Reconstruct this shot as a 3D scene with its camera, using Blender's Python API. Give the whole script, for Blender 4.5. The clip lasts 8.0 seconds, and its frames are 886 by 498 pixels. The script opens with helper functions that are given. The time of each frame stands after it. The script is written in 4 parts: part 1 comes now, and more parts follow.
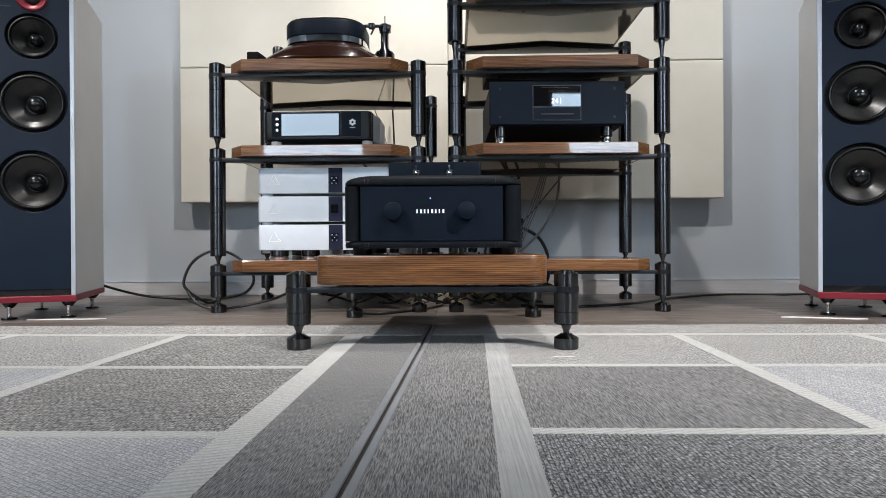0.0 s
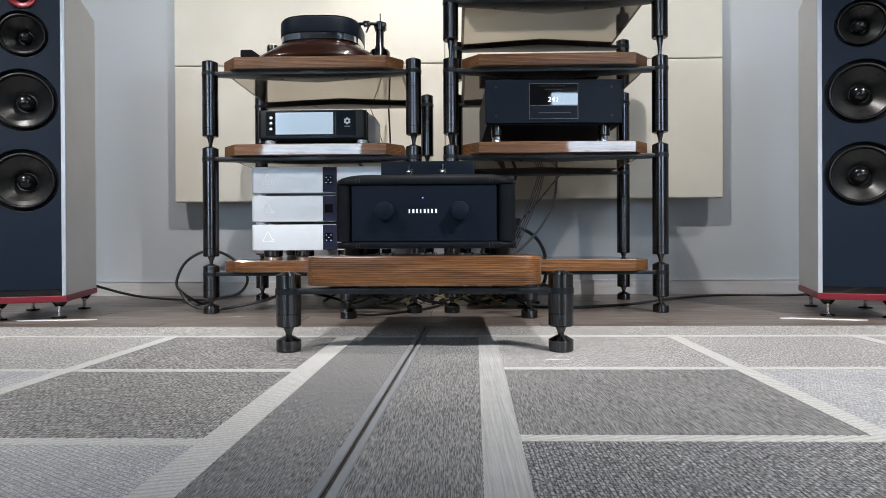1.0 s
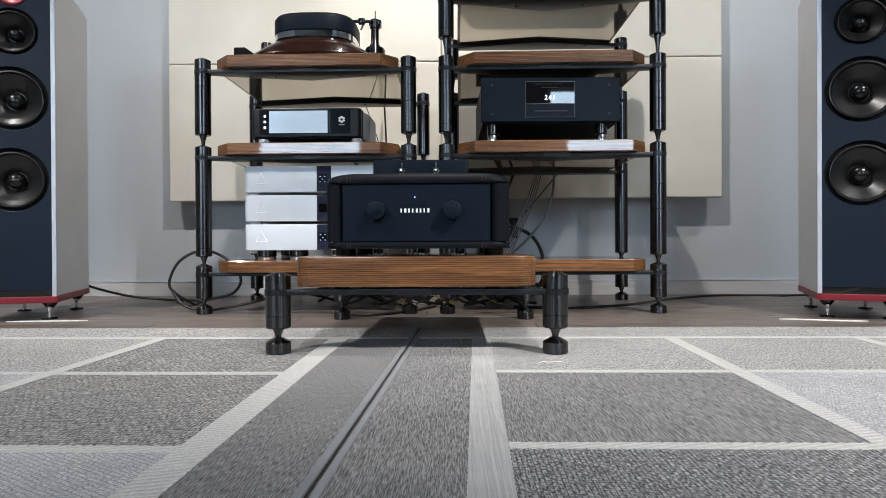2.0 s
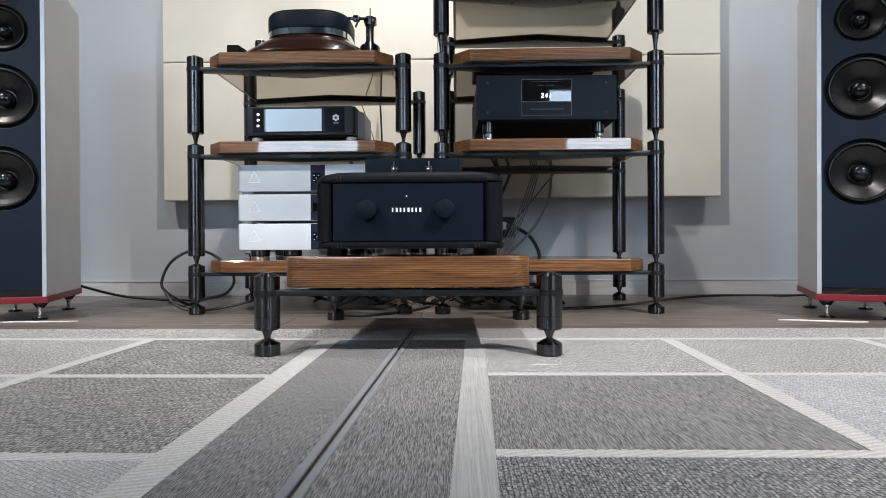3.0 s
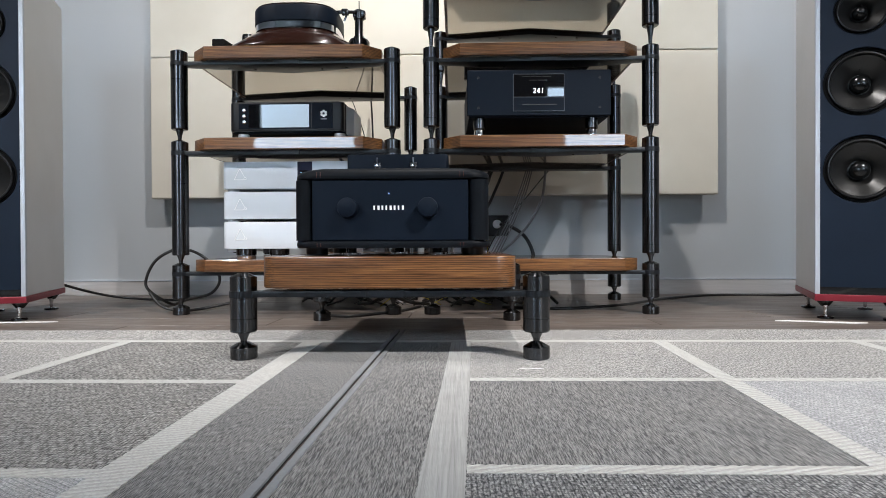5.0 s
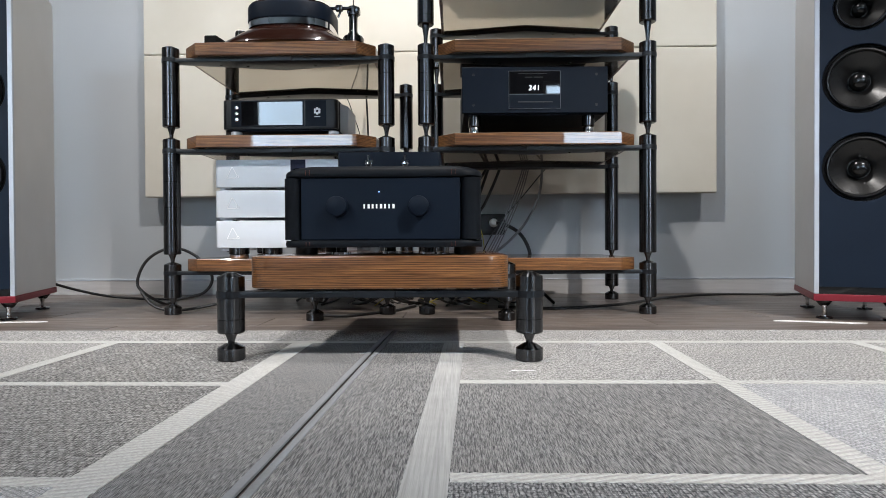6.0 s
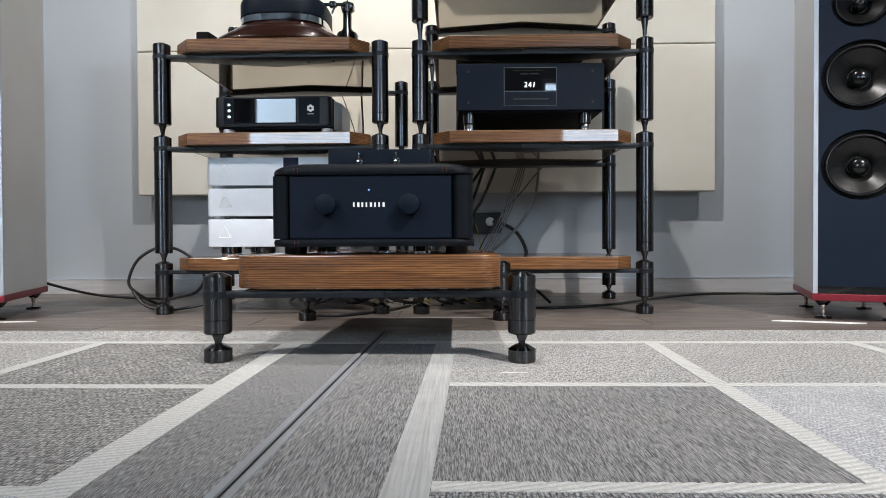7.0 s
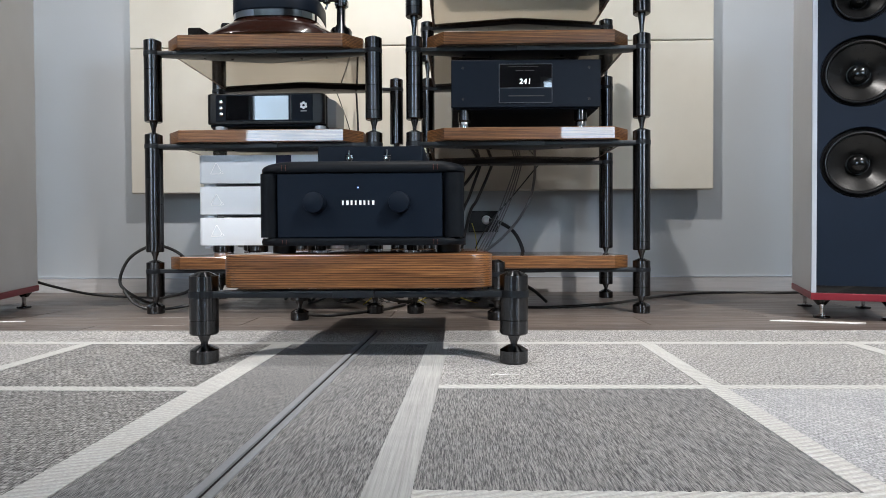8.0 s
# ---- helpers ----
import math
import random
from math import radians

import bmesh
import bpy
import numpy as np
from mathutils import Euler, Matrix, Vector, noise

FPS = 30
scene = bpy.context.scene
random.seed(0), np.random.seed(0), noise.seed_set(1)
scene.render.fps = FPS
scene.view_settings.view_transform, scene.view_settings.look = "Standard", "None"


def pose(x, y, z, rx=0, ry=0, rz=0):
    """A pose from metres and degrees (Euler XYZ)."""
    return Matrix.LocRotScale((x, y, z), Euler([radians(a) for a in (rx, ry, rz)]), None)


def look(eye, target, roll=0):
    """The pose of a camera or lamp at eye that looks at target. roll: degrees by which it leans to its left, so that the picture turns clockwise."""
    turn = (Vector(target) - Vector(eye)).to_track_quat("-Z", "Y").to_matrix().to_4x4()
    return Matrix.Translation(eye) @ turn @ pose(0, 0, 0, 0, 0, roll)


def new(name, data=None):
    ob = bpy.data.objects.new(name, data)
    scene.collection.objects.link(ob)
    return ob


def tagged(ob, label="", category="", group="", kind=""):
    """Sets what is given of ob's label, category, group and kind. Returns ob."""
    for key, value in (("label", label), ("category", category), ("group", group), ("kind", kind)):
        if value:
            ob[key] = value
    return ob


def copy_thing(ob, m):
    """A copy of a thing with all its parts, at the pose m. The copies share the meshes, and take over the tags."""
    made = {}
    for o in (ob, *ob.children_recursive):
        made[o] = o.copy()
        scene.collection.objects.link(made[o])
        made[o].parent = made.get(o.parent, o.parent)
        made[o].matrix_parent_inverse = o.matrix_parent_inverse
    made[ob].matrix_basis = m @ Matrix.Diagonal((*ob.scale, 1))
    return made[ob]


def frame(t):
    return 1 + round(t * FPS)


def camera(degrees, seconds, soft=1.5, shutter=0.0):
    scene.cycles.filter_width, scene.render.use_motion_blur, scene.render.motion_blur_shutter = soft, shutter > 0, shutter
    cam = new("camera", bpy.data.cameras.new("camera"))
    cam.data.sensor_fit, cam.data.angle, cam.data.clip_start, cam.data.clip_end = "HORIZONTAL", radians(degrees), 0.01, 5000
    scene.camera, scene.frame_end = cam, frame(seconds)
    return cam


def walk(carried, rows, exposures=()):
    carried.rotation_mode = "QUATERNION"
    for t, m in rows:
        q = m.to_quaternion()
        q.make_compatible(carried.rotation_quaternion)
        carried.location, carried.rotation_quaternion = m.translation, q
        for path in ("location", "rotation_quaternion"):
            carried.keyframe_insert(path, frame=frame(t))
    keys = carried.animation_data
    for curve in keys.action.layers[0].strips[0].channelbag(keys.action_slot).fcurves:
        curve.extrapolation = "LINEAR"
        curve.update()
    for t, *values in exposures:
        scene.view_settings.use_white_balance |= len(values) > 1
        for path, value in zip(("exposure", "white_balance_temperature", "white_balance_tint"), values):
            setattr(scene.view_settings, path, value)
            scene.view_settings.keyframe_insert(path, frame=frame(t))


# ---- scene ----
cam = camera(73.7, 8.0, soft=0.5)
PATH = [
    (0, (0.0397, 0.0020, 0.2443), (-0.0081, 2.0019, 0.2382), -0.32),
    (0.5, (0.0483, 0.0148, 0.2451), (0.0001, 2.0145, 0.2386), -0.32),
    (1, (0.0570, 0.0275, 0.2459), (0.0084, 2.0270, 0.2388), -0.31),
    (1.5, (0.0657, 0.0402, 0.2466), (0.0168, 2.0396, 0.2388), -0.31),
    (3, (0.0921, 0.0781, 0.2487), (0.0424, 2.0773, 0.2376), -0.30),
    (3.5, (0.1009, 0.0907, 0.2494), (0.0511, 2.0898, 0.2369), -0.30),
    (4, (0.1098, 0.1032, 0.2500), (0.0598, 2.1023, 0.2359), -0.29),
    (4.5, (0.1187, 0.1157, 0.2506), (0.0687, 2.1148, 0.2348), -0.29),
    (6, (0.1457, 0.1531, 0.2523), (0.0957, 2.1522, 0.2302), -0.28),
    (6.5, (0.1548, 0.1654, 0.2528), (0.1048, 2.1646, 0.2284), -0.28),
    (7, (0.1639, 0.1778, 0.2533), (0.1141, 2.1770, 0.2263), -0.27),
    (7.5, (0.1731, 0.1901, 0.2538), (0.1234, 2.1894, 0.2240), -0.27),
    (8, (0.1823, 0.2023, 0.2542), (0.1328, 2.2018, 0.2216), -0.27),
]
walk(cam, [(t, look(eye, target, roll)) for t, eye, target, roll in PATH])


# ---- world and lights ----
world = bpy.data.worlds.new("world")
scene.world = world
world.use_nodes = True
sky = world.node_tree.nodes.new("ShaderNodeTexSky")
sky.sky_type, sky.sun_disc, sky.sun_elevation, sky.sun_rotation = "NISHITA", False, radians(35), radians(200)
world.node_tree.links.new(sky.outputs[0], world.node_tree.nodes["Background"].inputs[0])
world.node_tree.nodes["Background"].inputs[1].default_value = 0.1
scene.view_settings.exposure = 0.0


def spot(name, eye, target, watts, degrees, colour, blend=0.5, size=0.03):
    data = bpy.data.lights.new(name, "SPOT")
    data.energy, data.spot_size, data.spot_blend, data.shadow_soft_size, data.color = watts, radians(degrees), blend, size, colour
    ob = new(name, data)
    ob.matrix_world = look(eye, target)
    return ob


LAMP = (1.0, 0.965, 0.935)
# the room's ceiling spots and one added fill: place, aim, watts, cone, softness of the cone's edge
SPOTS = (
    ((2.1, -0.5, 2.85), (0.85, 1.42, 0.0), 830, 45, 0.9),
    ((-2.15, -0.55, 2.85), (-1.2, 1.35, 0.0), 580, 50, 0.9),
    ((-1.95, 1.48, 2.85), (-1.55, 2.95, 0.0), 170, 78, 0.8),
    ((0.0, 1.5, 2.85), (0.15, 2.95, 0.5), 240, 96, 0.8),
    # added fill lamp, no known fixture: brightens the panel between the racks
    ((-0.15, 2.25, 2.85), (-0.1, 2.97, 0.65), 140, 46, 0.9),
    ((2.3, 1.9, 2.85), (1.95, 3.05, 1.35), 150, 66, 0.9),
)
for eye, target, watts, wide, blend in SPOTS:
    spot("ceiling_or_fill_spot", eye, target, watts, wide, LAMP, blend)


# ---- materials ----
class Shader:
    """A principled material and its node tree, with short names for the usual nodes."""

    def __init__(self, name, base=(0.5, 0.5, 0.5), rough=0.5, metal=0.0, coat=0.0, coat_rough=0.05, coat_ior=1.5, spec=0.5):
        self.mat = bpy.data.materials.new(name)
        self.mat.use_nodes = True
        self.tree = self.mat.node_tree
        self.bsdf = self.tree.nodes["Principled BSDF"]
        for key, value in (("Base Color", (*base, 1)), ("Roughness", rough), ("Metallic", metal), ("Coat Weight", coat),
                           ("Coat Roughness", coat_rough), ("Coat IOR", coat_ior), ("Specular IOR Level", spec)):
            self.bsdf.inputs[key].default_value = value

    def node(self, kind, **inputs):
        n = self.tree.nodes.new(kind)
        for key, value in inputs.items():
            n.inputs[key.replace("_", " ")].default_value = value
        return n

    def link(self, a, b):
        self.tree.links.new(a, b)

    def coords(self, scale=(1, 1, 1), turn=(0, 0, 0), scatter=False):
        c = self.node("ShaderNodeTexCoord").outputs["Object"]
        if scatter:
            info = self.node("ShaderNodeObjectInfo")
            far = self.node("ShaderNodeVectorMath")
            far.operation = "MULTIPLY_ADD"
            far.inputs[1].default_value = (7.3, 5.1, 3.7)
            self.link(info.outputs["Random"], far.inputs[0])
            self.link(c, far.inputs[2])
            c = far.outputs[0]
        m = self.node("ShaderNodeMapping", Scale=scale, Rotation=[radians(a) for a in turn])
        self.link(c, m.inputs["Vector"])
        return m.outputs[0]

    def noise(self, where, scale, detail=4.0, rough=0.55, distortion=0.0):
        n = self.node("ShaderNodeTexNoise", Scale=scale, Detail=detail, Roughness=rough, Distortion=distortion)
        self.link(where, n.inputs["Vector"])
        return n.outputs["Fac"]

    def ramp(self, fac, stops):
        r = self.node("ShaderNodeValToRGB")
        while len(r.color_ramp.elements) < len(stops):
            r.color_ramp.elements.new(0.5)
        for e, (at, colour) in zip(r.color_ramp.elements, stops):
            e.position, e.color = at, (*colour, 1)
        self.link(fac, r.inputs["Fac"])
        return r.outputs["Color"]

    def mix(self, fac, a, b, how="MIX"):
        m = self.node("ShaderNodeMix")
        m.data_type, m.blend_type = "RGBA", how
        for value, slot in ((fac, m.inputs[0]), (a, m.inputs[6]), (b, m.inputs[7])):
            if hasattr(value, "is_linked"):
                self.link(value, slot)
            else:
                slot.default_value = value if isinstance(value, float) else (*value, 1)
        return m.outputs[2]

    def span(self, fac, low, high):
        m = self.node("ShaderNodeMapRange")
        m.inputs["From Min"].default_value, m.inputs["From Max"].default_value = 0.3, 0.7
        m.inputs["To Min"].default_value, m.inputs["To Max"].default_value = low, high
        self.link(fac, m.inputs["Value"])
        return m.outputs["Result"]

    def colour(self, out):
        self.link(out, self.bsdf.inputs["Base Color"])

    def roughness(self, fac, low, high):
        self.link(self.span(fac, low, high), self.bsdf.inputs["Roughness"])

    def bump(self, fac, height, strength=1.0):
        b = self.node("ShaderNodeBump", Strength=strength, Distance=height)
        self.link(fac, b.inputs["Height"])
        self.link(b.outputs[0], self.bsdf.inputs["Normal"])


def plain(name, base, rough, metal=0.0, grain=0.0, vary=0.12, coat=0.0, spec=0.5):
    """A material with slight unevenness of colour and gloss at two sizes."""
    s = Shader(name, base, rough, metal, coat, spec=spec)
    where = s.coords()
    large, small = s.noise(where, 6.0, 3.0), s.noise(where, 260.0, 3.0)
    s.colour(s.ramp(large, [(0.25, tuple(c * (1 - vary) for c in base)), (0.75, tuple(min(1, c * (1 + vary)) for c in base))]))
    s.roughness(small, rough * 0.82, min(1.0, rough * 1.18))
    if grain:
        s.bump(small, grain, 0.6)
    return s.mat


def walnut():
    s = Shader("walnut", rough=0.35, coat=0.7, coat_rough=0.03, coat_ior=1.55, spec=0.3)
    broad = s.noise(s.coords((1.3, 6.0, 16.0), scatter=True), 2.2, 5.0, 0.6, 0.9)
    fine = s.noise(s.coords((9.0, 160.0, 420.0), scatter=True), 1.6, 4.0, 0.65, 0.2)
    wave = s.node("ShaderNodeTexWave", Scale=4.4, Distortion=3.4, Detail=3.0)
    wave.wave_type, wave.bands_direction = "BANDS", "Z"
    wave.inputs["Detail Scale"].default_value = 2.4
    s.link(s.coords((0.5, 4.0, 15.0), scatter=True), wave.inputs["Vector"])
    tone = s.ramp(broad, [(0.28, (0.082, 0.036, 0.013)), (0.5, (0.165, 0.075, 0.028)), (0.72, (0.275, 0.134, 0.051))])
    dark = s.ramp(wave.outputs["Fac"], [(0.02, (0.16, 0.11, 0.09)), (0.25, (0.66, 0.61, 0.57)), (0.55, (1.05, 1.05, 1.05))])
    pores = s.ramp(fine, [(0.36, (0.3, 0.25, 0.21)), (0.52, (1.1, 1.07, 1.03))])
    s.colour(s.mix(0.7, s.mix(0.8, tone, dark, "MULTIPLY"), pores, "MULTIPLY"))
    s.bump(s.noise(s.coords((7.0, 7.0, 75.0), scatter=True), 1.0, 2.0), 0.0012, 0.5)
    gloss = s.node("ShaderNodeBump", Strength=0.22, Distance=0.0009)
    s.link(s.noise(s.coords((7.0, 7.0, 45.0), scatter=True), 1.2, 2.0), gloss.inputs["Height"])
    s.link(gloss.outputs[0], s.bsdf.inputs["Coat Normal"])
    return s.mat


def painted_wall():
    s = Shader("grey_wall_paint", rough=0.55)
    where = s.coords()
    s.colour(s.ramp(s.noise(where, 0.9, 3.0), [(0.3, (0.375, 0.39, 0.405)), (0.7, (0.41, 0.427, 0.44))]))
    s.bump(s.noise(where, 140.0, 4.0), 0.0008, 0.22)
    s.roughness(s.noise(where, 8.0), 0.48, 0.62)
    return s.mat


def panel_fabric():
    s = Shader("cream_panel_fabric", rough=0.9)
    where = s.coords(scatter=True)
    s.colour(s.ramp(s.noise(where, 3.0, 4.0), [(0.3, (0.55, 0.515, 0.44)), (0.7, (0.61, 0.575, 0.50))]))
    s.bump(s.noise(s.coords((1, 1, 1)), 420.0, 2.0), 0.0005, 0.3)
    return s.mat


def planks():
    s = Shader("grey_brown_plank", rough=0.42)
    where = s.coords((1.0, 7.0, 1.0), scatter=True)
    fine = s.coords((4.0, 60.0, 1.0), scatter=True)
    tint = s.node("ShaderNodeObjectInfo").outputs["Random"]
    tone = s.ramp(s.noise(where, 2.5, 6.0, 0.6, 0.8), [(0.25, (0.088, 0.072, 0.064)), (0.75, (0.162, 0.135, 0.119))])
    shade = s.ramp(tint, [(0.0, (0.82, 0.82, 0.82)), (1.0, (1.15, 1.13, 1.1))])
    pores = s.ramp(s.noise(fine, 2.0, 5.0), [(0.3, (0.72, 0.7, 0.68)), (0.6, (1.05, 1.05, 1.05))])
    s.colour(s.mix(1.0, s.mix(1.0, tone, shade, "MULTIPLY"), pores, "MULTIPLY"))
    s.roughness(s.noise(where, 6.0), 0.28, 0.44)
    s.bump(s.noise(fine, 2.0, 5.0), 0.0006, 0.4)
    return s.mat


def skirting():
    s = Shader("grey_washed_skirting", rough=0.5)
    where = s.coords((1.2, 1.0, 16.0))
    s.colour(s.ramp(s.noise(where, 3.0, 6.0, 0.6, 0.6), [(0.25, (0.38, 0.365, 0.36)), (0.75, (0.52, 0.50, 0.49))]))
    s.bump(s.noise(where, 6.0, 5.0), 0.0008, 0.4)
    return s.mat


def rug_weave(name, stretch, turn, dark, light, cell=None, flecks=1.0, depth=0.7):
    """Yarn flecks stretched along the weave; with a cell (length, row) the yarn is laid in staggered knots of that size."""
    s = Shader(name, rough=0.95, spec=0.15)
    yarn = s.noise(s.coords(stretch, (0, 0, turn), scatter=True), 1.0, 2.0, 0.55)
    fuzz = s.noise(s.coords((1, 1, 1)), 600.0, 2.0)
    broad = s.noise(s.coords((1, 1, 1), scatter=True), 7.0, 3.0)
    half = tuple((a + b) / 2 for a, b in zip(dark, light))
    body = s.ramp(yarn, [(0.34, dark), (0.5, half), (0.6 + 0.04 / flecks, light)])
    body = s.mix(0.25, body, s.ramp(fuzz, [(0.3, (0.55, 0.55, 0.55)), (0.7, (1.3, 1.3, 1.3))]), "MULTIPLY")
    body = s.mix(0.5, body, s.ramp(broad, [(0.3, (0.82, 0.82, 0.84)), (0.7, (1.12, 1.1, 1.08))]), "MULTIPLY")
    height = yarn
    if cell:
        knots = s.node("ShaderNodeTexBrick", Scale=1.0)
        for key, value in (("Color1", (1.3, 1.3, 1.29, 1)), ("Color2", (0.78, 0.78, 0.79, 1)), ("Mortar", (0.3, 0.31, 0.33, 1)),
                           ("Mortar Size", cell[1] * 0.24), ("Mortar Smooth", 0.9), ("Brick Width", cell[0]), ("Row Height", cell[1])):
            knots.inputs[key].default_value = value
        wander = s.node("ShaderNodeVectorMath")
        wander.operation = "MULTIPLY_ADD"
        wander.inputs[1].default_value = (0.004, 0.004, 0.0)
        drift = s.node("ShaderNodeTexNoise", Scale=30.0, Detail=2.0)
        where = s.coords((1, 1, 1), (0, 0, turn))
        s.link(where, drift.inputs["Vector"])
        s.link(drift.outputs["Color"], wander.inputs[0])
        s.link(where, wander.inputs[2])
        s.link(wander.outputs[0], knots.inputs["Vector"])
        body = s.mix(depth, body, knots.outputs["Color"], "MULTIPLY")
        height = s.span(knots.outputs["Fac"], 1.0, 0.0)
    s.colour(body)
    s.bump(height, 0.0022, 0.7)
    return s.mat


def rug_stripe():
    s = Shader("cream_rug_stripe", rough=0.92, spec=0.15)
    where = s.coords((1, 1, 1))
    wave = s.node("ShaderNodeTexWave", Scale=32.0, Distortion=1.2, Detail=1.0)
    s.link(s.coords((1, 1, 1), (0, 0, 72)), wave.inputs["Vector"])
    tone = s.ramp(s.noise(where, 300.0, 2.0), [(0.3, (0.39, 0.387, 0.375)), (0.7, (0.52, 0.516, 0.5))])
    s.colour(s.mix(0.35, tone, s.ramp(wave.outputs["Fac"], [(0.1, (0.7, 0.7, 0.7)), (0.7, (1.1, 1.1, 1.1))]), "MULTIPLY"))
    s.bump(wave.outputs["Fac"], 0.0014, 0.6)
    return s.mat


def rug_band():
    s = Shader("cream_rug_band", rough=0.92, spec=0.15)
    yarn = s.noise(s.coords((420, 9, 100)), 1.0, 3.0, 0.6)
    broad = s.noise(s.coords((1, 1, 1)), 18.0, 3.0)
    tone = s.ramp(yarn, [(0.3, (0.30, 0.30, 0.295)), (0.7, (0.42, 0.42, 0.412))])
    s.colour(s.mix(0.5, tone, s.ramp(broad, [(0.3, (0.86, 0.86, 0.86)), (0.7, (1.08, 1.08, 1.08))]), "MULTIPLY"))
    s.bump(yarn, 0.0012, 0.5)
    return s.mat


def leather():
    s = Shader("black_leather", rough=0.5, spec=0.08)
    where = s.coords()
    cells = s.node("ShaderNodeTexVoronoi", Scale=420.0)
    s.link(where, cells.inputs["Vector"])
    s.colour(s.ramp(s.noise(where, 30.0), [(0.3, (0.0038, 0.0048, 0.0066)), (0.7, (0.0062, 0.0078, 0.0105))]))
    s.bump(cells.outputs["Distance"], 0.0002, 0.3)
    return s.mat


def turned_metal():
    s = Shader("black_turned_metal", (0.085, 0.087, 0.092), 0.21, 1.0)
    around = s.node("ShaderNodeTangent")
    around.direction_type, around.axis = "RADIAL", "Z"
    s.link(around.outputs[0], s.bsdf.inputs["Tangent"])
    s.bsdf.inputs["Anisotropic"].default_value, s.bsdf.inputs["Anisotropic Rotation"].default_value = 0.98, 0.25
    return s.mat


def glow(name, colour, strength):
    s = Shader(name, colour, 0.4)
    s.bsdf.inputs["Emission Color"].default_value = (*colour, 1)
    s.bsdf.inputs["Emission Strength"].default_value = strength
    return s.mat


WALNUT, WALL, FABRIC, PLANK, SKIRT = walnut(), painted_wall(), panel_fabric(), planks(), skirting()
STRIPE, BAND, LEATHER = rug_stripe(), rug_band(), leather()
MELANGE = rug_weave("grey_rug_melange", (850, 66, 200), 0, (0.082, 0.083, 0.087), (0.31, 0.308, 0.303))
RIBBED = rug_weave("grey_rug_rib", (600, 260, 200), 30, (0.27, 0.273, 0.28), (0.53, 0.535, 0.545), cell=(0.010, 0.0065), depth=0.4)
PEBBLE = rug_weave("grey_rug_pebble", (420, 160, 200), 90, (0.085, 0.088, 0.093), (0.36, 0.362, 0.364), cell=(0.010, 0.006))
SPECKLE = rug_weave("grey_rug_speckle", (380, 130, 200), 6, (0.145, 0.143, 0.14), (0.54, 0.531, 0.518), cell=(0.0075, 0.0055), depth=0.3)
WOVEN = rug_weave("grey_rug_woven", (360, 115, 200), 4, (0.105, 0.103, 0.1), (0.4, 0.393, 0.381), cell=(0.012, 0.0075), depth=0.55)
BINDING = plain("blue_grey_binding", (0.22, 0.23, 0.245), 0.9, grain=0.0008)
BACKING = plain("dark_rug_backing", (0.03, 0.03, 0.032), 0.95)
CEILING = plain("grey_ceiling_paint", (0.16, 0.16, 0.16), 0.8)
CONCRETE = plain("subfloor", (0.08, 0.07, 0.065), 0.7)
LACQUER = turned_metal()
RAIL = plain("black_satin_steel", (0.006, 0.0075, 0.010), 0.38, grain=0.0001, spec=0.35)
CHROME = plain("chrome", (0.72, 0.72, 0.73), 0.12, 1.0, vary=0.05)
ALUMINIUM = plain("silver_anodised", (0.6, 0.63, 0.665), 0.55, 0.3, grain=0.00006, vary=0.04)
CABINET = plain("grey_painted_cabinet", (0.52, 0.515, 0.515), 0.34, vary=0.04, grain=0.00005)
CAB_EDGE = plain("pale_aluminium_edge", (0.46, 0.49, 0.54), 0.4, 0.3, vary=0.04)
BAFFLE = plain("dark_blue_baffle", (0.006, 0.0115, 0.023), 0.5, grain=0.0001, spec=0.15)
CONE = plain("black_paper_cone", (0.0075, 0.0073, 0.0072), 0.33, vary=0.3, grain=0.0003, spec=0.5)
CAP = plain("glossy_dust_cap", (0.004, 0.004, 0.004), 0.2, vary=0.2, spec=0.5)
GASKET = plain("black_foam_gasket", (0.003, 0.003, 0.0032), 0.8, spec=0.1)
RUBBER = plain("black_rubber", (0.007, 0.007, 0.0075), 0.36, spec=0.4)
RED = plain("dark_red_anodised", (0.22, 0.018, 0.03), 0.35, 0.35)
BLACK_FACE = plain("blue_black_anodised", (0.004, 0.0075, 0.0145), 0.5, grain=0.00008, spec=0.1)
DARK_BLUE = plain("dark_blue_strip", (0.012, 0.0135, 0.032), 0.5, spec=0.12)
GLASS_BLACK = Shader("black_display_glass", (0.004, 0.004, 0.005), 0.03, coat=0.85, coat_rough=0.02, coat_ior=1.45, spec=0.1).mat
GLOSS_BROWN = Shader("dark_gloss_rosewood", (0.016, 0.0045, 0.0025), 0.25, coat=1.0, coat_rough=0.02, spec=0.1).mat
MIRROR = plain("mirror_gloss_underside", (0.58, 0.52, 0.445), 0.07, 0.85, vary=0.03)
POLISHED = Shader("polished_steel", (0.66, 0.66, 0.67), 0.05, 1.0).mat
CABLE = plain("black_cable_sheath", (0.012, 0.012, 0.012), 0.42)
GREY_CABLE = plain("grey_cable_sheath", (0.16, 0.16, 0.16), 0.45)
YELLOW = plain("yellow_wire", (0.42, 0.36, 0.05), 0.5)
THREAD = plain("rust_thread", (0.1, 0.03, 0.018), 0.8)
WHITE = plain("white_print", (0.93, 0.93, 0.93), 0.45, vary=0.02)
PALE = plain("pale_grey_print", (0.42, 0.42, 0.43), 0.6)
GREY_PRINT = plain("grey_print", (0.02, 0.02, 0.022), 0.5)
CARD = plain("white_card", (0.75, 0.74, 0.72), 0.7)
FRAME = plain("dark_grey_anodised_edge", (0.09, 0.095, 0.105), 0.35, 0.6)
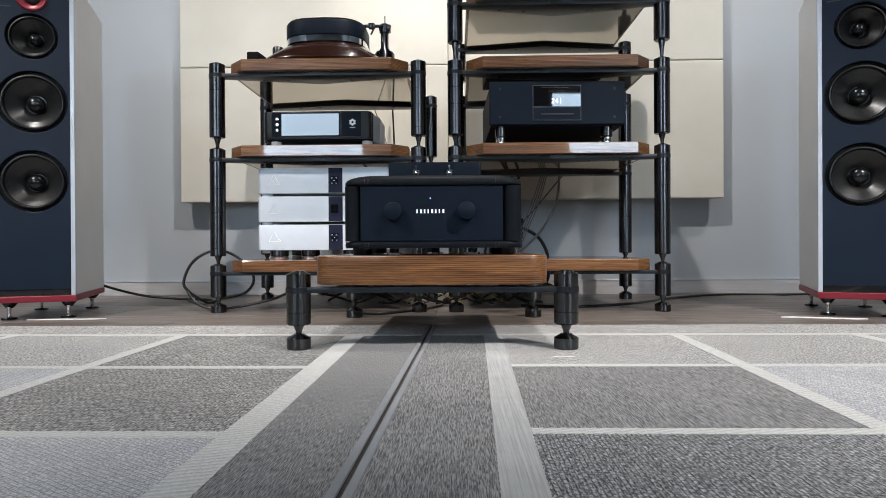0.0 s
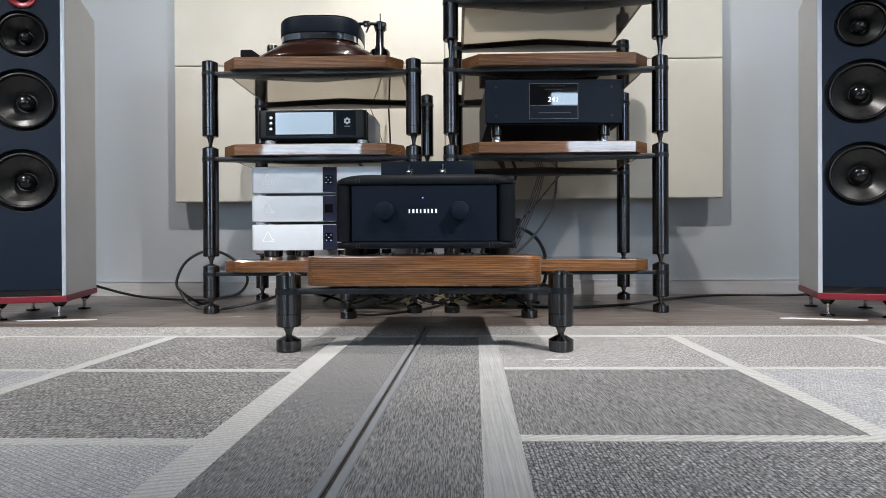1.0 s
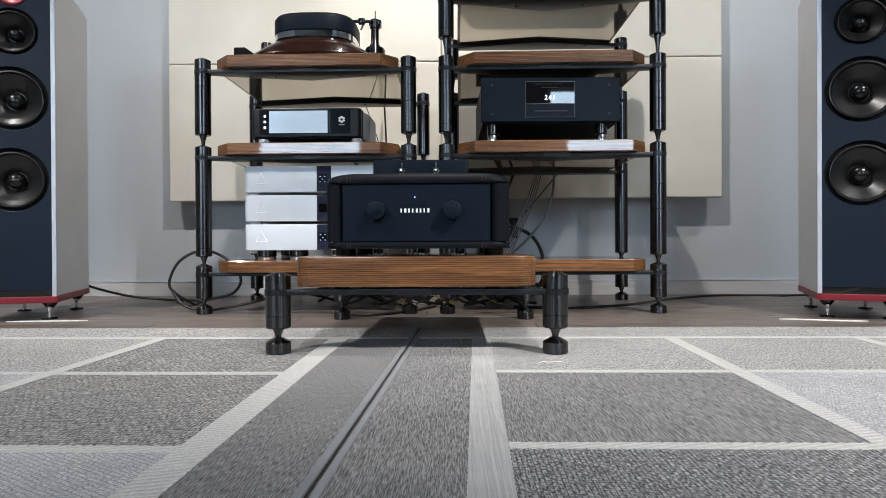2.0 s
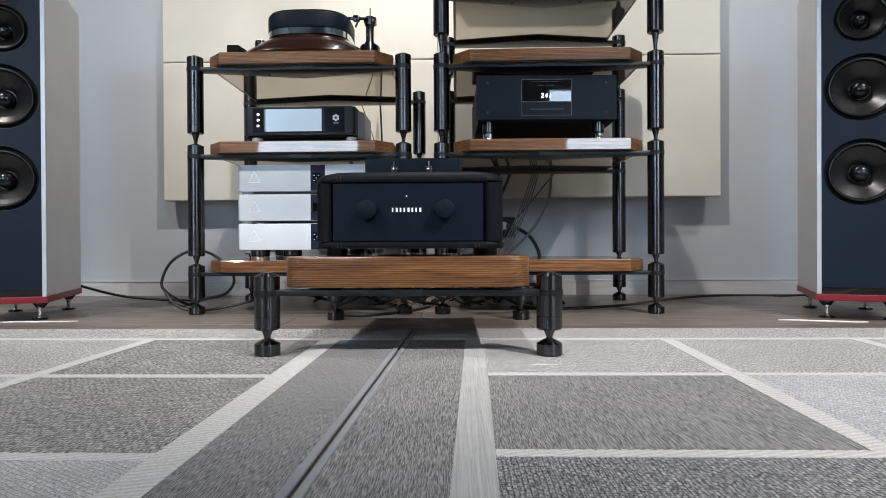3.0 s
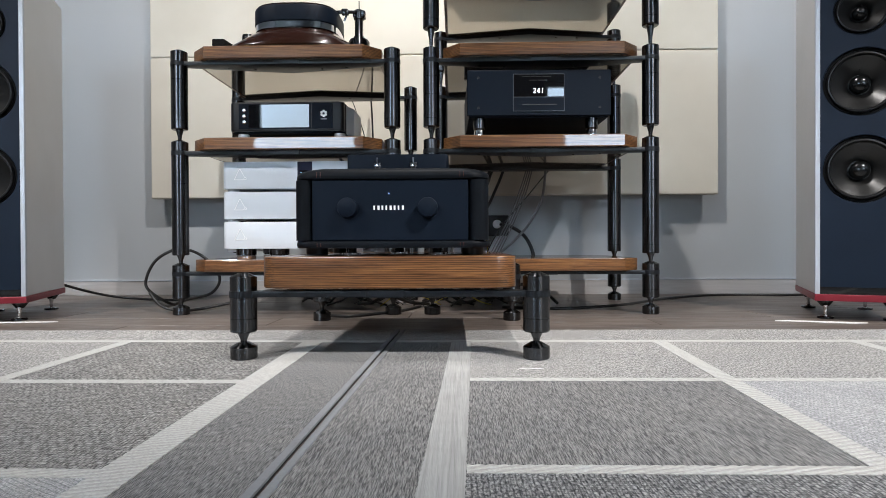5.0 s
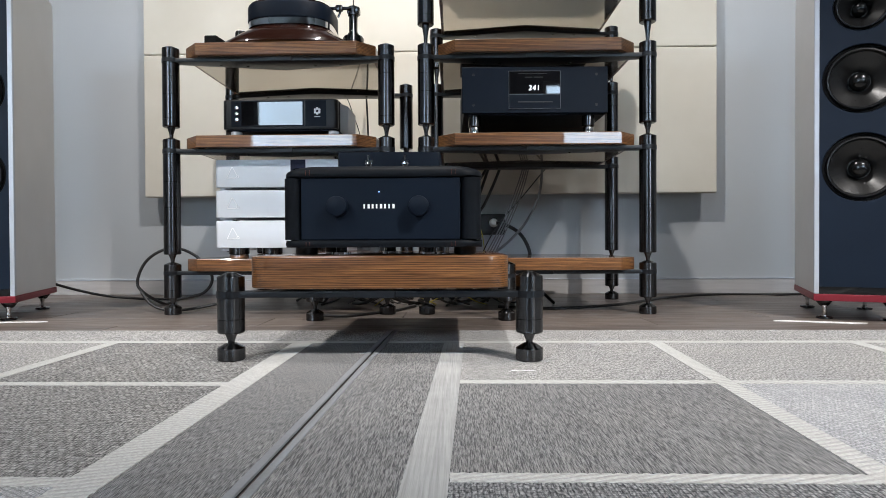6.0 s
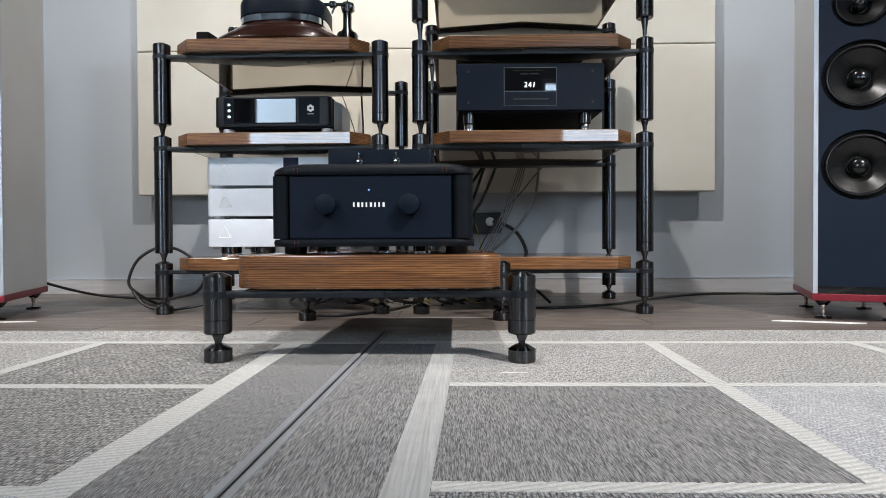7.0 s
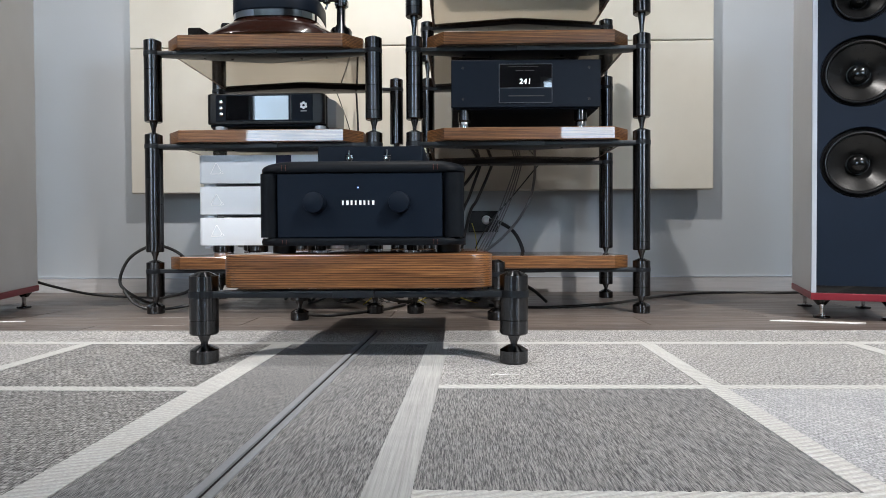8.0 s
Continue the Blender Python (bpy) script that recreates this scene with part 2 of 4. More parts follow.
LIT_WHITE = glow("lit_white_digits", (0.9, 0.97, 1.0), 1.5)
LIT_BLUE = glow("lit_blue_digits", (0.4, 0.65, 1.0), 0.8)
LED_BLUE = glow("blue_led", (0.25, 0.4, 1.0), 4.0)
DAYLIGHT = glow("bright_overcast_sky", (0.66, 0.83, 1.0), 17.5)


# ---- builders ----
def thing(name, at, label, category, group="", kind=""):
    ob = new(name)
    ob.location = at
    ob.empty_display_size = 0.05
    return tagged(ob, label, category, group, kind)


def part(name, bm, material, parent=None, label="", smooth=False, local=False):
    """Links a bmesh as one mesh object. Its places are the world's unless local, and are moved to the root thing's base."""
    root = parent
    while root is not None and root.parent is not None:
        root = root.parent
    if root is not None and not local:
        bmesh.ops.translate(bm, verts=bm.verts, vec=-root.location)
    bmesh.ops.recalc_face_normals(bm, faces=bm.faces)
    me = bpy.data.meshes.new(name)
    bm.to_mesh(me)
    bm.free()
    me.materials.append(material)
    if smooth:
        for p in me.polygons:
            p.use_smooth = True
        me.set_sharp_from_angle(angle=radians(38))
    ob = new(name, me)
    ob.parent = parent
    return tagged(ob, label)


def box(x0, x1, y0, y1, z0, z1, bevel=0.0, segments=2, bm=None):
    bm = bm or bmesh.new()
    made = bmesh.ops.create_cube(bm, size=1.0)["verts"]
    for v in made:
        v.co = Vector(((x0 + x1) / 2 + v.co.x * (x1 - x0), (y0 + y1) / 2 + v.co.y * (y1 - y0), (z0 + z1) / 2 + v.co.z * (z1 - z0)))
    if bevel:
        edges = {e for v in made for e in v.link_edges}
        bmesh.ops.bevel(bm, geom=list(edges), offset=bevel, segments=segments, affect="EDGES", profile=0.5)
    return bm


def prism(outline, z0, z1, bevel=0.0, bm=None):
    """An outline in plan, raised from z0 to z1."""
    bm = bm or bmesh.new()
    low = [bm.verts.new((x, y, z0)) for x, y in outline]
    high = [bm.verts.new((x, y, z1)) for x, y in outline]
    n = len(outline)
    faces = [bm.faces.new(low[::-1]), bm.faces.new(high)]
    for i in range(n):
        bm.faces.new((low[i], low[(i + 1) % n], high[(i + 1) % n], high[i]))
    if bevel:
        edges = [e for f in faces for e in f.edges]
        bmesh.ops.bevel(bm, geom=edges, offset=bevel, segments=2, affect="EDGES", profile=0.5)
    return bm


def lathe(profile, at=(0, 0, 0), axis="Z", steps=40, bm=None, caps=True):
    """A profile of (radius, height) turned round an axis through at: Z goes up, Y goes towards the front."""
    bm = bm or bmesh.new()
    rings = []
    for r, h in profile:
        ring = []
        for i in range(steps if r > 1e-6 else 1):
            a = 2 * math.pi * i / steps
            p = Vector((r * math.cos(a), r * math.sin(a), h))
            if axis == "Y":
                p = Vector((p.x, -p.z, p.y))
            ring.append(bm.verts.new(p + Vector(at)))
        rings.append(ring)
    for a, b in zip(rings, rings[1:]):
        for i in range(max(len(a), len(b))):
            quad = [a[i % len(a)], a[(i + 1) % len(a)], b[(i + 1) % len(b)], b[i % len(b)]]
            quad = [v for k, v in enumerate(quad) if v not in quad[:k]]
            if len(quad) > 2:
                bm.faces.new(quad)
    for ring in (rings[0], rings[-1]):
        if caps and len(ring) > 1:
            bm.faces.new(ring)
    return bm


def tube(points, radius, sides=10, smooth=6, bm=None):
    """A round cable through the points."""
    bm = bm or bmesh.new()
    pts = [Vector(p) for p in points]
    way = []
    for i in range(len(pts) - 1):
        a, b, c, d = pts[max(i - 1, 0)], pts[i], pts[i + 1], pts[min(i + 2, len(pts) - 1)]
        for k in range(smooth):
            t = k / smooth
            way.append(0.5 * (2 * b + (c - a) * t + (2 * a - 5 * b + 4 * c - d) * t * t + (3 * b - a - 3 * c + d) * t ** 3))
    way.append(pts[-1])
    rings, side = [], None
    for i, p in enumerate(way):
        ahead = (way[min(i + 1, len(way) - 1)] - way[max(i - 1, 0)]).normalized()
        side = (side - ahead * side.dot(ahead)) if side else ahead.orthogonal()
        side.normalize()
        up = ahead.cross(side)
        rings.append([bm.verts.new(p + radius * (math.cos(a) * side + math.sin(a) * up)) for a in (2 * math.pi * k / sides for k in range(sides))])
    for a, b in zip(rings, rings[1:]):
        for k in range(sides):
            bm.faces.new((a[k], a[(k + 1) % sides], b[(k + 1) % sides], b[k]))
    bm.faces.new(rings[0])
    bm.faces.new(rings[-1])
    return bm


def loft(levels, x0, x1, y0, y1, radius):
    """A rounded box through levels of (drawn in by, height)."""
    bm = bmesh.new()
    rings = [[bm.verts.new((x, y, z)) for x, y in rounded(x0 + d, x1 - d, y0 + d * 0.4, y1 - d * 0.4, radius)] for d, z in levels]
    for p, q in zip(rings, rings[1:]):
        for i in range(len(p)):
            bm.faces.new((p[i], p[(i + 1) % len(p)], q[(i + 1) % len(p)], q[i]))
    bm.faces.new(rings[0])
    bm.faces.new(rings[-1])
    return bm


def rounded(x0, x1, y0, y1, radius, steps=8):
    """A rectangle in plan with round corners."""
    out = []
    for cx, cy, a0 in ((x1 - radius, y1 - radius, 0), (x0 + radius, y1 - radius, 90), (x0 + radius, y0 + radius, 180), (x1 - radius, y0 + radius, 270)):
        for k in range(steps + 1):
            a = radians(a0 + 90 * k / steps)
            out.append((cx + radius * math.cos(a), cy + radius * math.sin(a)))
    return out


# ---- the room ----
WEST, EAST, SOUTH, NORTH, TOP = -3.2, 3.3, -3.0, 3.055, 2.95


def structure(name, bm, material, label, category):
    return tagged(part(name, bm, material), label, category, kind="structure")


floor = structure("floor", box(WEST, EAST, SOUTH, NORTH, -0.08, -0.012), CONCRETE, "grey-brown wood plank floor", "floor")
structure("ceiling", box(WEST - 0.1, EAST + 0.1, SOUTH - 0.1, NORTH + 0.1, TOP, TOP + 0.1), CEILING, "plain grey painted ceiling", "ceiling")
structure("wall_north", box(WEST - 0.1, EAST + 0.1, NORTH, NORTH + 0.1, -0.08, TOP), WALL, "plain grey painted wall behind the hi-fi racks", "wall")
structure("wall_west", box(WEST - 0.1, WEST, SOUTH, NORTH, -0.08, TOP), WALL, "plain grey painted side wall", "wall")
structure("wall_east", box(EAST, EAST + 0.1, SOUTH, NORTH, -0.08, TOP), WALL, "plain grey painted side wall", "wall")
HOLES = ((-2.45, -1.1), (1.4, 2.55))
SILL, HEAD = 1.33, 2.23
bm = box(WEST - 0.1, EAST + 0.1, SOUTH - 0.1, SOUTH, -0.08, SILL)
box(WEST - 0.1, EAST + 0.1, SOUTH - 0.1, SOUTH, HEAD, TOP, bm=bm)
for x0, x1 in ((WEST - 0.1, HOLES[0][0]), (HOLES[0][1], HOLES[1][0]), (HOLES[1][1], EAST + 0.1)):
    box(x0, x1, SOUTH - 0.1, SOUTH, SILL, HEAD, bm=bm)
structure("wall_south", bm, WALL, "grey painted wall with two windows", "wall")
for i, (x0, x1) in enumerate(HOLES):
    bm = box(x0 - 0.4, x1 + 0.4, SOUTH - 0.32, SOUTH - 0.3, SILL - 0.4, HEAD + 0.4)
    structure("backdrop", bm, DAYLIGHT, "bright overcast sky outside the window", "sky")
    win = tagged(new("window_%d" % (i + 1)), "white framed window in the grey wall", "window", kind="structure")
    win.location = (x0, SOUTH, SILL)
    for a, b, c, d in ((x0, x1, SILL, SILL + 0.05), (x0, x1, HEAD - 0.05, HEAD), (x0, x0 + 0.05, SILL + 0.05, HEAD - 0.05), (x1 - 0.05, x1, SILL + 0.05, HEAD - 0.05)):
        part("window_frame", box(a, b, SOUTH - 0.08, SOUTH - 0.02, c, d, 0.004), CARD, win)

bm = box(WEST, EAST, NORTH - 0.014, NORTH, 0.0, 0.07, 0.002)
structure("baseboard", bm, SKIRT, "grey washed wooden skirting board along the wall", "skirting")
structure("trim", box(WEST, EAST, NORTH - 0.016, NORTH, 0.0705, 0.075, 0.001), CAB_EDGE, "pale top edge of the skirting board", "trim")

# four fabric panels on the wall
for i in range(2):
    for k in range(2):
        x0, x1 = ((-1.36, -0.001), (0.001, 1.366))[i]
        z0, z1 = ((0.477, 1.158), (1.161, 1.84))[k] if i == 0 else ((0.481, 1.166), (1.169, 1.848))[k]
        panel = thing("acoustic_panel", ((x0 + x1) / 2, 2.99, z0), "cream fabric acoustic panel mounted on the grey wall", "acoustic panel", "panels on the wall")
        part("cover", box(x0, x1, 2.967, 3.012, z0, z1, 0.006, 3), FABRIC, panel)
        for x in (x0 + 0.12, x1 - 0.12):
            part("mount", box(x - 0.02, x + 0.02, 3.012, NORTH, z0 + 0.15, z1 - 0.15), RAIL, panel)


# ---- racks ----
def post(parent, x, y, pieces, foot_z=0.0, radius=0.029):
    """A turned black post in pieces that stand on cone points, on a round foot."""
    r = radius
    body = None
    for i, (z0, z1, under) in enumerate(pieces):
        prof = [(0.0062, z0 - under), (0.0075, z0 - under * 0.6), (0.0125, z0 - under * 0.12), (0.013, z0), (r - 0.003, z0), (r, z0 + 0.003)]
        marks = [z0 + 0.03] + ([z0 + (z1 - z0) * 0.4, z0 + (z1 - z0) * 0.62] if z1 - z0 > 0.2 else [])
        for z in marks:
            prof += [(r, z - 0.001), (r - 0.0012, z - 0.0004), (r - 0.0012, z + 0.0004), (r, z + 0.001)]
        prof += [(r, z1 - 0.0085), (r - 0.001, z1 - 0.0077), (r * 0.42, z1 - 0.0006), (r * 0.38, z1), (0.0, z1)]
        made = part("post" if i == 0 else "post_piece", lathe(prof, (x, y, 0)), LACQUER, body or parent, smooth=True)
        body = body or made
    h = foot_z
    part("foot", lathe([(r - 0.002, h), (r, h + 0.002), (r, h + 0.0255), (r - 0.0008, h + 0.0262), (0.0125, h + 0.0355), (0.0, h + 0.0355)], (x, y, 0)), LACQUER, body, smooth=True)
    return body


def rail(parent, x0, x1, y, z0, z1, inward, radius=0.0302):
    """A flat steel plate between two posts, deepest at its middle, with an eye round each post."""
    s = 1 if inward > 0 else -1
    mid, w = (x0 + x1) / 2, 0.017
    outline = [(x0, y - s * w), (mid, y - s * w), (x1, y - s * w), (x1, y + s * w), (mid, y + inward), (x0, y + s * w)]
    bm = prism(outline, z0, z1, 0.001)
    for x in (x0, x1):
        lathe([(radius, z0 - 0.0004), (radius, z1 + 0.0004)], (x, y, 0), bm=bm)
    made = part("rail", bm, RAIL, parent, smooth=True)
    for k in (-0.28, -0.16, 0.16, 0.28):
        part("screw", lathe([(0.0045, z0 - 0.002), (0.0055, z0 + 0.001)], (mid + k * (x1 - x0), y + inward * (0.62 - abs(k)), 0), steps=12), LACQUER, made)
    return made


def chamfered(x0, x1, y0, y1, c):
    return [(x0 + c, y0), (x1 - c, y0), (x1, y0 + c), (x1, y1 - c), (x1 - c, y1), (x0 + c, y1), (x0, y1 - c), (x0, y0 + c)]


def rack(label, xs, back_xs, board, levels, front_pieces, y0=2.24, y1=2.77):
    it = thing("equipment_rack", ((xs[0] + xs[1]) / 2, (y0 + y1) / 2, 0), label, "equipment rack", "hi-fi racks")
    for x in xs:
        post(it, x, y0, front_pieces)
    for x in back_xs:
        post(it, x, y1, front_pieces)
    for zr, zb, zt in levels:
        front = rail(it, xs[0], xs[1], y0, zr, zb - 0.0005, 0.1)
        rail(it, back_xs[0], back_xs[1], y1, zr, zb - 0.0005, -0.085)
        mid = (xs[0] + xs[1]) / 2 + 0.01
        part("badge", box(mid - 0.045, mid + 0.045, y0 - 0.0225, y0 - 0.0172, zr - 0.001, zb - 0.001, 0.001), RAIL, front)
        shelf = part("shelf", prism(chamfered(*board, 0.06), zb, zt, 0.0025), WALNUT, it, "gloss walnut shelf board with cut corners")
        x0, x1, b0, b1 = board
        part("underside", prism(chamfered(x0 + 0.012, x1 - 0.012, b0 + 0.012, b1 - 0.012, 0.055), zb - 0.0009, zb + 0.001), MIRROR, shelf, "mirror-gloss brown underside")
    return it


LOW, MIDDLE, UPPER, HIGH = (0.141, 0.155, 0.198), (0.573, 0.588, 0.630), (0.894, 0.908, 0.952), (1.150, 1.164, 1.208)
PIECES = [(0.058, 0.186, 0.026), (0.214, 0.629, 0.028), (0.666, 0.953, 0.037)]
rack("black post rack with three gloss walnut shelves", (-0.873, -0.104), (-0.855, -0.08), (-0.825, -0.143, 2.195, 2.815), (LOW, MIDDLE, UPPER), PIECES)
rack("taller black post rack with four gloss walnut shelves", (0.036, 0.811), (0.056, 0.822), (0.079, 0.768, 2.195, 2.815), (LOW, MIDDLE, UPPER, HIGH), PIECES + [(1.016, 1.195, 0.063)])

# the low stand in front
stand = thing("amplifier_stand", (-0.02, 1.73, 0), "low black stand with a thick walnut board, on the rug", "stand")
for x, y, h in ((-0.338, 1.40, 0.0045), (0.2955, 1.40, 0.0045), (-0.322, 2.072, 0.0), (0.304, 2.072, 0.0)):
    post(stand, x, y, [(0.062, 0.190, 0.026)], h, 0.0285)
front = rail(stand, -0.338, 0.2955, 1.40, 0.138, 0.151, 0.06)
rail(stand, -0.322, 0.304, 2.072, 0.138, 0.151, -0.06)
for x, bx, s in ((-0.262, -0.262, 1), (0.218, 0.218, -1)):
    part("side_rail", prism([(x, 1.40), (x + s * 0.025, 1.40), (bx + s * 0.025, 2.072), (bx, 2.072)], 0.140, 0.149), RAIL, stand)
part("badge", box(-0.069, 0.014, 1.3768, 1.3828, 0.1375, 0.1525, 0.001), RAIL, front)
for x, y in ((-0.2, 1.46), (0.16, 1.46), (-0.2, 2.0), (0.16, 2.0)):
    part("pad", lathe([(0.02, 0.150), (0.02, 0.158)], (x, y, 0), steps=20), RUBBER, stand)
part("board", prism(rounded(-0.297, 0.253, 1.374, 2.05, 0.045), 0.1575, 0.225, 0.0035), WALNUT, stand, "thick gloss walnut board with round corners", smooth=True)


# ---- amplifier ----
amp = thing("amplifier", (-0.019, 1.64, 0.226), "black leather-wrapped amplifier with two round knobs, on the walnut stand", "amplifier")
AX0, AX1, AY0, AY1 = -0.2375, 0.1995, 1.432, 1.86
part("body", prism(rounded(AX0 + 0.012, AX1 - 0.012, AY0 + 0.012, AY1, 0.02), 0.246, 0.412), LEATHER, amp, smooth=True)
part("faceplate", box(-0.1945, 0.1505, AY0, AY0 + 0.015, 0.2595, 0.3935, 0.0012), BLACK_FACE, amp, "dark anodised front plate")
for x0, x1 in ((AX0 + 0.003, -0.1965), (0.1525, AX1 - 0.003)):
    part("corner_post", prism(rounded(x0, x1, AY0 - 0.002, AY0 + 0.07, 0.019), 0.2595, 0.3935), LEATHER, amp, smooth=True)
part("top_cover", loft([(0.004, 0.395), (0.0, 0.3975), (0.0, 0.4035), (0.003, 0.4085), (0.011, 0.4135), (0.024, 0.4175), (0.034, 0.4192)], AX0, AX1, AY0 - 0.005, AY1, 0.045), LEATHER, amp, smooth=True)
part("bottom_cover", prism(rounded(AX0, AX1, AY0 - 0.005, AY1, 0.04), 0.2425, 0.258, 0.006), LEATHER, amp, smooth=True)
for x in (-0.183, -0.175, 0.133, 0.141):
    for z0, z1, n in ((0.399, 0.411, 4), (0.2455, 0.2555, 4)):
        bm = bmesh.new()
        for k in range(n):
            z = z0 + (z1 - z0) * k / n
            box(x - 0.0006, x + 0.0006, AY0 - 0.0062, AY0 - 0.0045, z, z + (z1 - z0) / n * 0.6, bm=bm)
        part("stitching", bm, THREAD, amp, "rust-coloured stitches")
for x in (-0.113, 0.063):
    knob = part("knob", lathe([(0.0212, 0.0), (0.0215, 0.001), (0.0215, 0.025), (0.0209, 0.0272), (0.0195, 0.028), (0.0, 0.028)], (x, AY0, 0.331), "Y"), BLACK_FACE, amp, smooth=True)
part("led", lathe([(0.0014, 0.0), (0.0014, 0.0012), (0, 0.0016)], (-0.0245, AY0, 0.363), "Y", 12), LED_BLUE, amp, "lit blue indicator lamp")
bm = bmesh.new()
for k in range(8):
    x = -0.0585 + k * 0.009
    box(x, x + (0.0034, 0.0048, 0.0040)[k % 3], AY0 - 0.0006, AY0 + 0.0004, 0.3268, 0.3362, bm=bm)
part("maker_mark", bm, WHITE, amp, "row of small white blocks")
for x in (-0.2, 0.162):
    for y in (1.5, 1.8):
        part("foot", lathe([(0.024, 0.226), (0.025, 0.228), (0.025, 0.246)], (x, y, 0)), RUBBER, amp, smooth=True)
part("rear_housing", prism(rounded(-0.142, 0.104, 1.57, 1.86, 0.006), 0.4196, 0.470, 0.003), BLACK_FACE, amp, smooth=True)
for x in (-0.067, 0.0205):
    sw = part("toggle_switch", lathe([(0.0085, 0.0), (0.0085, 0.002), (0.0062, 0.0028), (0.0062, 0.006), (0.0035, 0.0085), (0.0, 0.009)], (x, 1.57, 0.442), "Y", 6), CHROME, amp, "chrome toggle switch")
    part("lever", lathe([(0.0016, 0.0), (0.0019, 0.006), (0.0028, 0.016), (0.0028, 0.0175), (0.0, 0.019)], (x, 1.5625, 0.4435), steps=12), CHROME, sw, smooth=True)
    part("guard", box(x - 0.0085, x + 0.0085, 1.5655, 1.5675, 0.4465, 0.4495, 0.0006), CHROME, sw)
# chrome isolators under the amplifier, on the board
for x, y in ((-0.12, 1.50), (-0.02, 1.62), (0.08, 1.52)):
    iso = thing("isolator", (x, y, 0.2255), "small chrome isolator foot under the amplifier", "isolator", "isolators under the amplifier")
    part("base", lathe([(0.022, 0.2255), (0.022, 0.231), (0.018, 0.2315)], (x, y, 0), steps=24), CHROME, iso, smooth=True)
    part("cap", lathe([(0.012, 0.2315), (0.012, 0.242)], (x, y, 0), steps=24), LACQUER, iso, smooth=True)


# ---- silver boxes ----
def silver_box(z0, z1, lit):
    x0, x1, y = -0.7295, -0.216, 2.267
    it = thing("audio_component", ((x0 + x1) / 2, 2.46, z0 - 0.012), "slim silver aluminium audio component with a dark display strip", "audio component", "stack of silver components")
    part("case", prism(rounded(x0, x1, y, 2.66, 0.014), z0, z1, 0.0025), ALUMINIUM, it, smooth=True)
    part("display_strip", box(-0.454, -0.400, y - 0.002, y + 0.01, z0 + 0.001, z1 - 0.001, 0.0008), DARK_BLUE, it, "dark blue display strip")
    zm = (z0 + z1) / 2
    bm = bmesh.new()
    tips = [(-0.686, zm - 0.0165), (-0.668, zm + 0.0215), (-0.664, zm + 0.0215), (-0.648, zm - 0.008), (-0.654, zm - 0.0165), (-0.686, zm - 0.0165)]
    for (xa, za), (xb, zb) in zip(tips, tips[1:]):
        tube([(xa, y - 0.0004, za), (xb, y - 0.0004, zb)], 0.001, 6, 1, bm)
    tube([(-0.650, y - 0.0004, zm - 0.0165), (-0.641, y - 0.0004, zm - 0.014), (-0.646, y - 0.0004, zm - 0.006)], 0.001, 6, 2, bm)
    part("emblem", bm, WHITE, it, "white triangular line emblem")
    window = part("readout", box(-0.4455, -0.4165, y - 0.0026, y - 0.0015, zm - 0.016, zm + 0.016), GLASS_BLACK, it, "small black display window")
    bm = bmesh.new()
    for r in range(3):
        for c in range(3):
            if lit and (r + c) % 2 == 0:
                xs = -0.4425 + c * 0.0085
                box(xs, xs + 0.0045, y - 0.0031, y - 0.0025, zm - 0.0125 + r * 0.010, zm - 0.0105 + r * 0.010, bm=bm)
    if lit:
        part("figures", bm, LIT_BLUE, window, "small lit blue figures")
    else:
        bm.free()
    for x in (x0 + 0.028, x1 - 0.028):
        for yy in (y + 0.035, 2.62):
            part("foot", lathe([(0.019, z0 - 0.012), (0.021, z0 - 0.010), (0.021, z0)], (x, yy, 0), steps=28), ALUMINIUM, it, smooth=True)
    return it


silver_box(0.4555, 0.5535, True)
silver_box(0.346, 0.4435, False)
silver_box(0.2365, 0.334, True)
for x, y in ((-0.655, 2.30), (-0.535, 2.31), (-0.37, 2.31), (-0.655, 2.6), (-0.37, 2.6)):
    iso = thing("isolator", (x, y, 0.198), "round black and chrome isolator under the silver component", "isolator", "isolators under the silver stack")
    part("base", lathe([(0.033, 0.1985), (0.034, 0.201), (0.034, 0.212)], (x, y, 0)), CHROME, iso, smooth=True)
    part("cap", lathe([(0.030, 0.212), (0.036, 0.215), (0.036, 0.2362)], (x, y, 0)), LACQUER, iso, smooth=True)


# ---- streamer ----
st = thing("music_streamer", (-0.51, 2.5, 0.63), "black music streamer with a wide glossy screen on a walnut shelf", "music streamer")
SX0, SX1, SY = -0.724, -0.296, 2.327
part("body", prism(rounded(SX0, SX1, SY + 0.012, 2.66, 0.03), 0.668, 0.784, 0.004), BLACK_FACE, st, smooth=True)
part("front_frame", prism(rounded(SX0, SX1, SY, SY + 0.04, 0.016), 0.676, 0.784, 0.004), RUBBER, st, smooth=True)
part("front_panel", box(-0.690, -0.337, SY - 0.0015, SY + 0.004, 0.684, 0.779, 0.0008), BLACK_FACE, st)
part("screen", box(-0.652, -0.424, SY - 0.003, SY + 0.003, 0.688, 0.775, 0.0006), GLASS_BLACK, st, "glossy black screen reflecting the window")
part("trim_line", box(-0.418, -0.415, SY - 0.0025, SY, 0.686, 0.777), RUBBER, st)
part("side_panel", prism([(SX1 - 0.002, SY + 0.05), (SX1 + 0.02, SY + 0.11), (SX1 + 0.02, 2.60), (SX1 - 0.002, 2.65)], 0.672, 0.780, 0.002), ALUMINIUM, st, "curved silver side panel")
for z in (0.754, 0.732, 0.710):
    part("button", lathe([(0.0085, 0.0), (0.0085, 0.003), (0.0055, 0.0065), (0.0, 0.007)], (-0.669, SY - 0.0015, z), "Y", 20), CHROME, st, "small chrome button", smooth=True)
bm = bmesh.new()
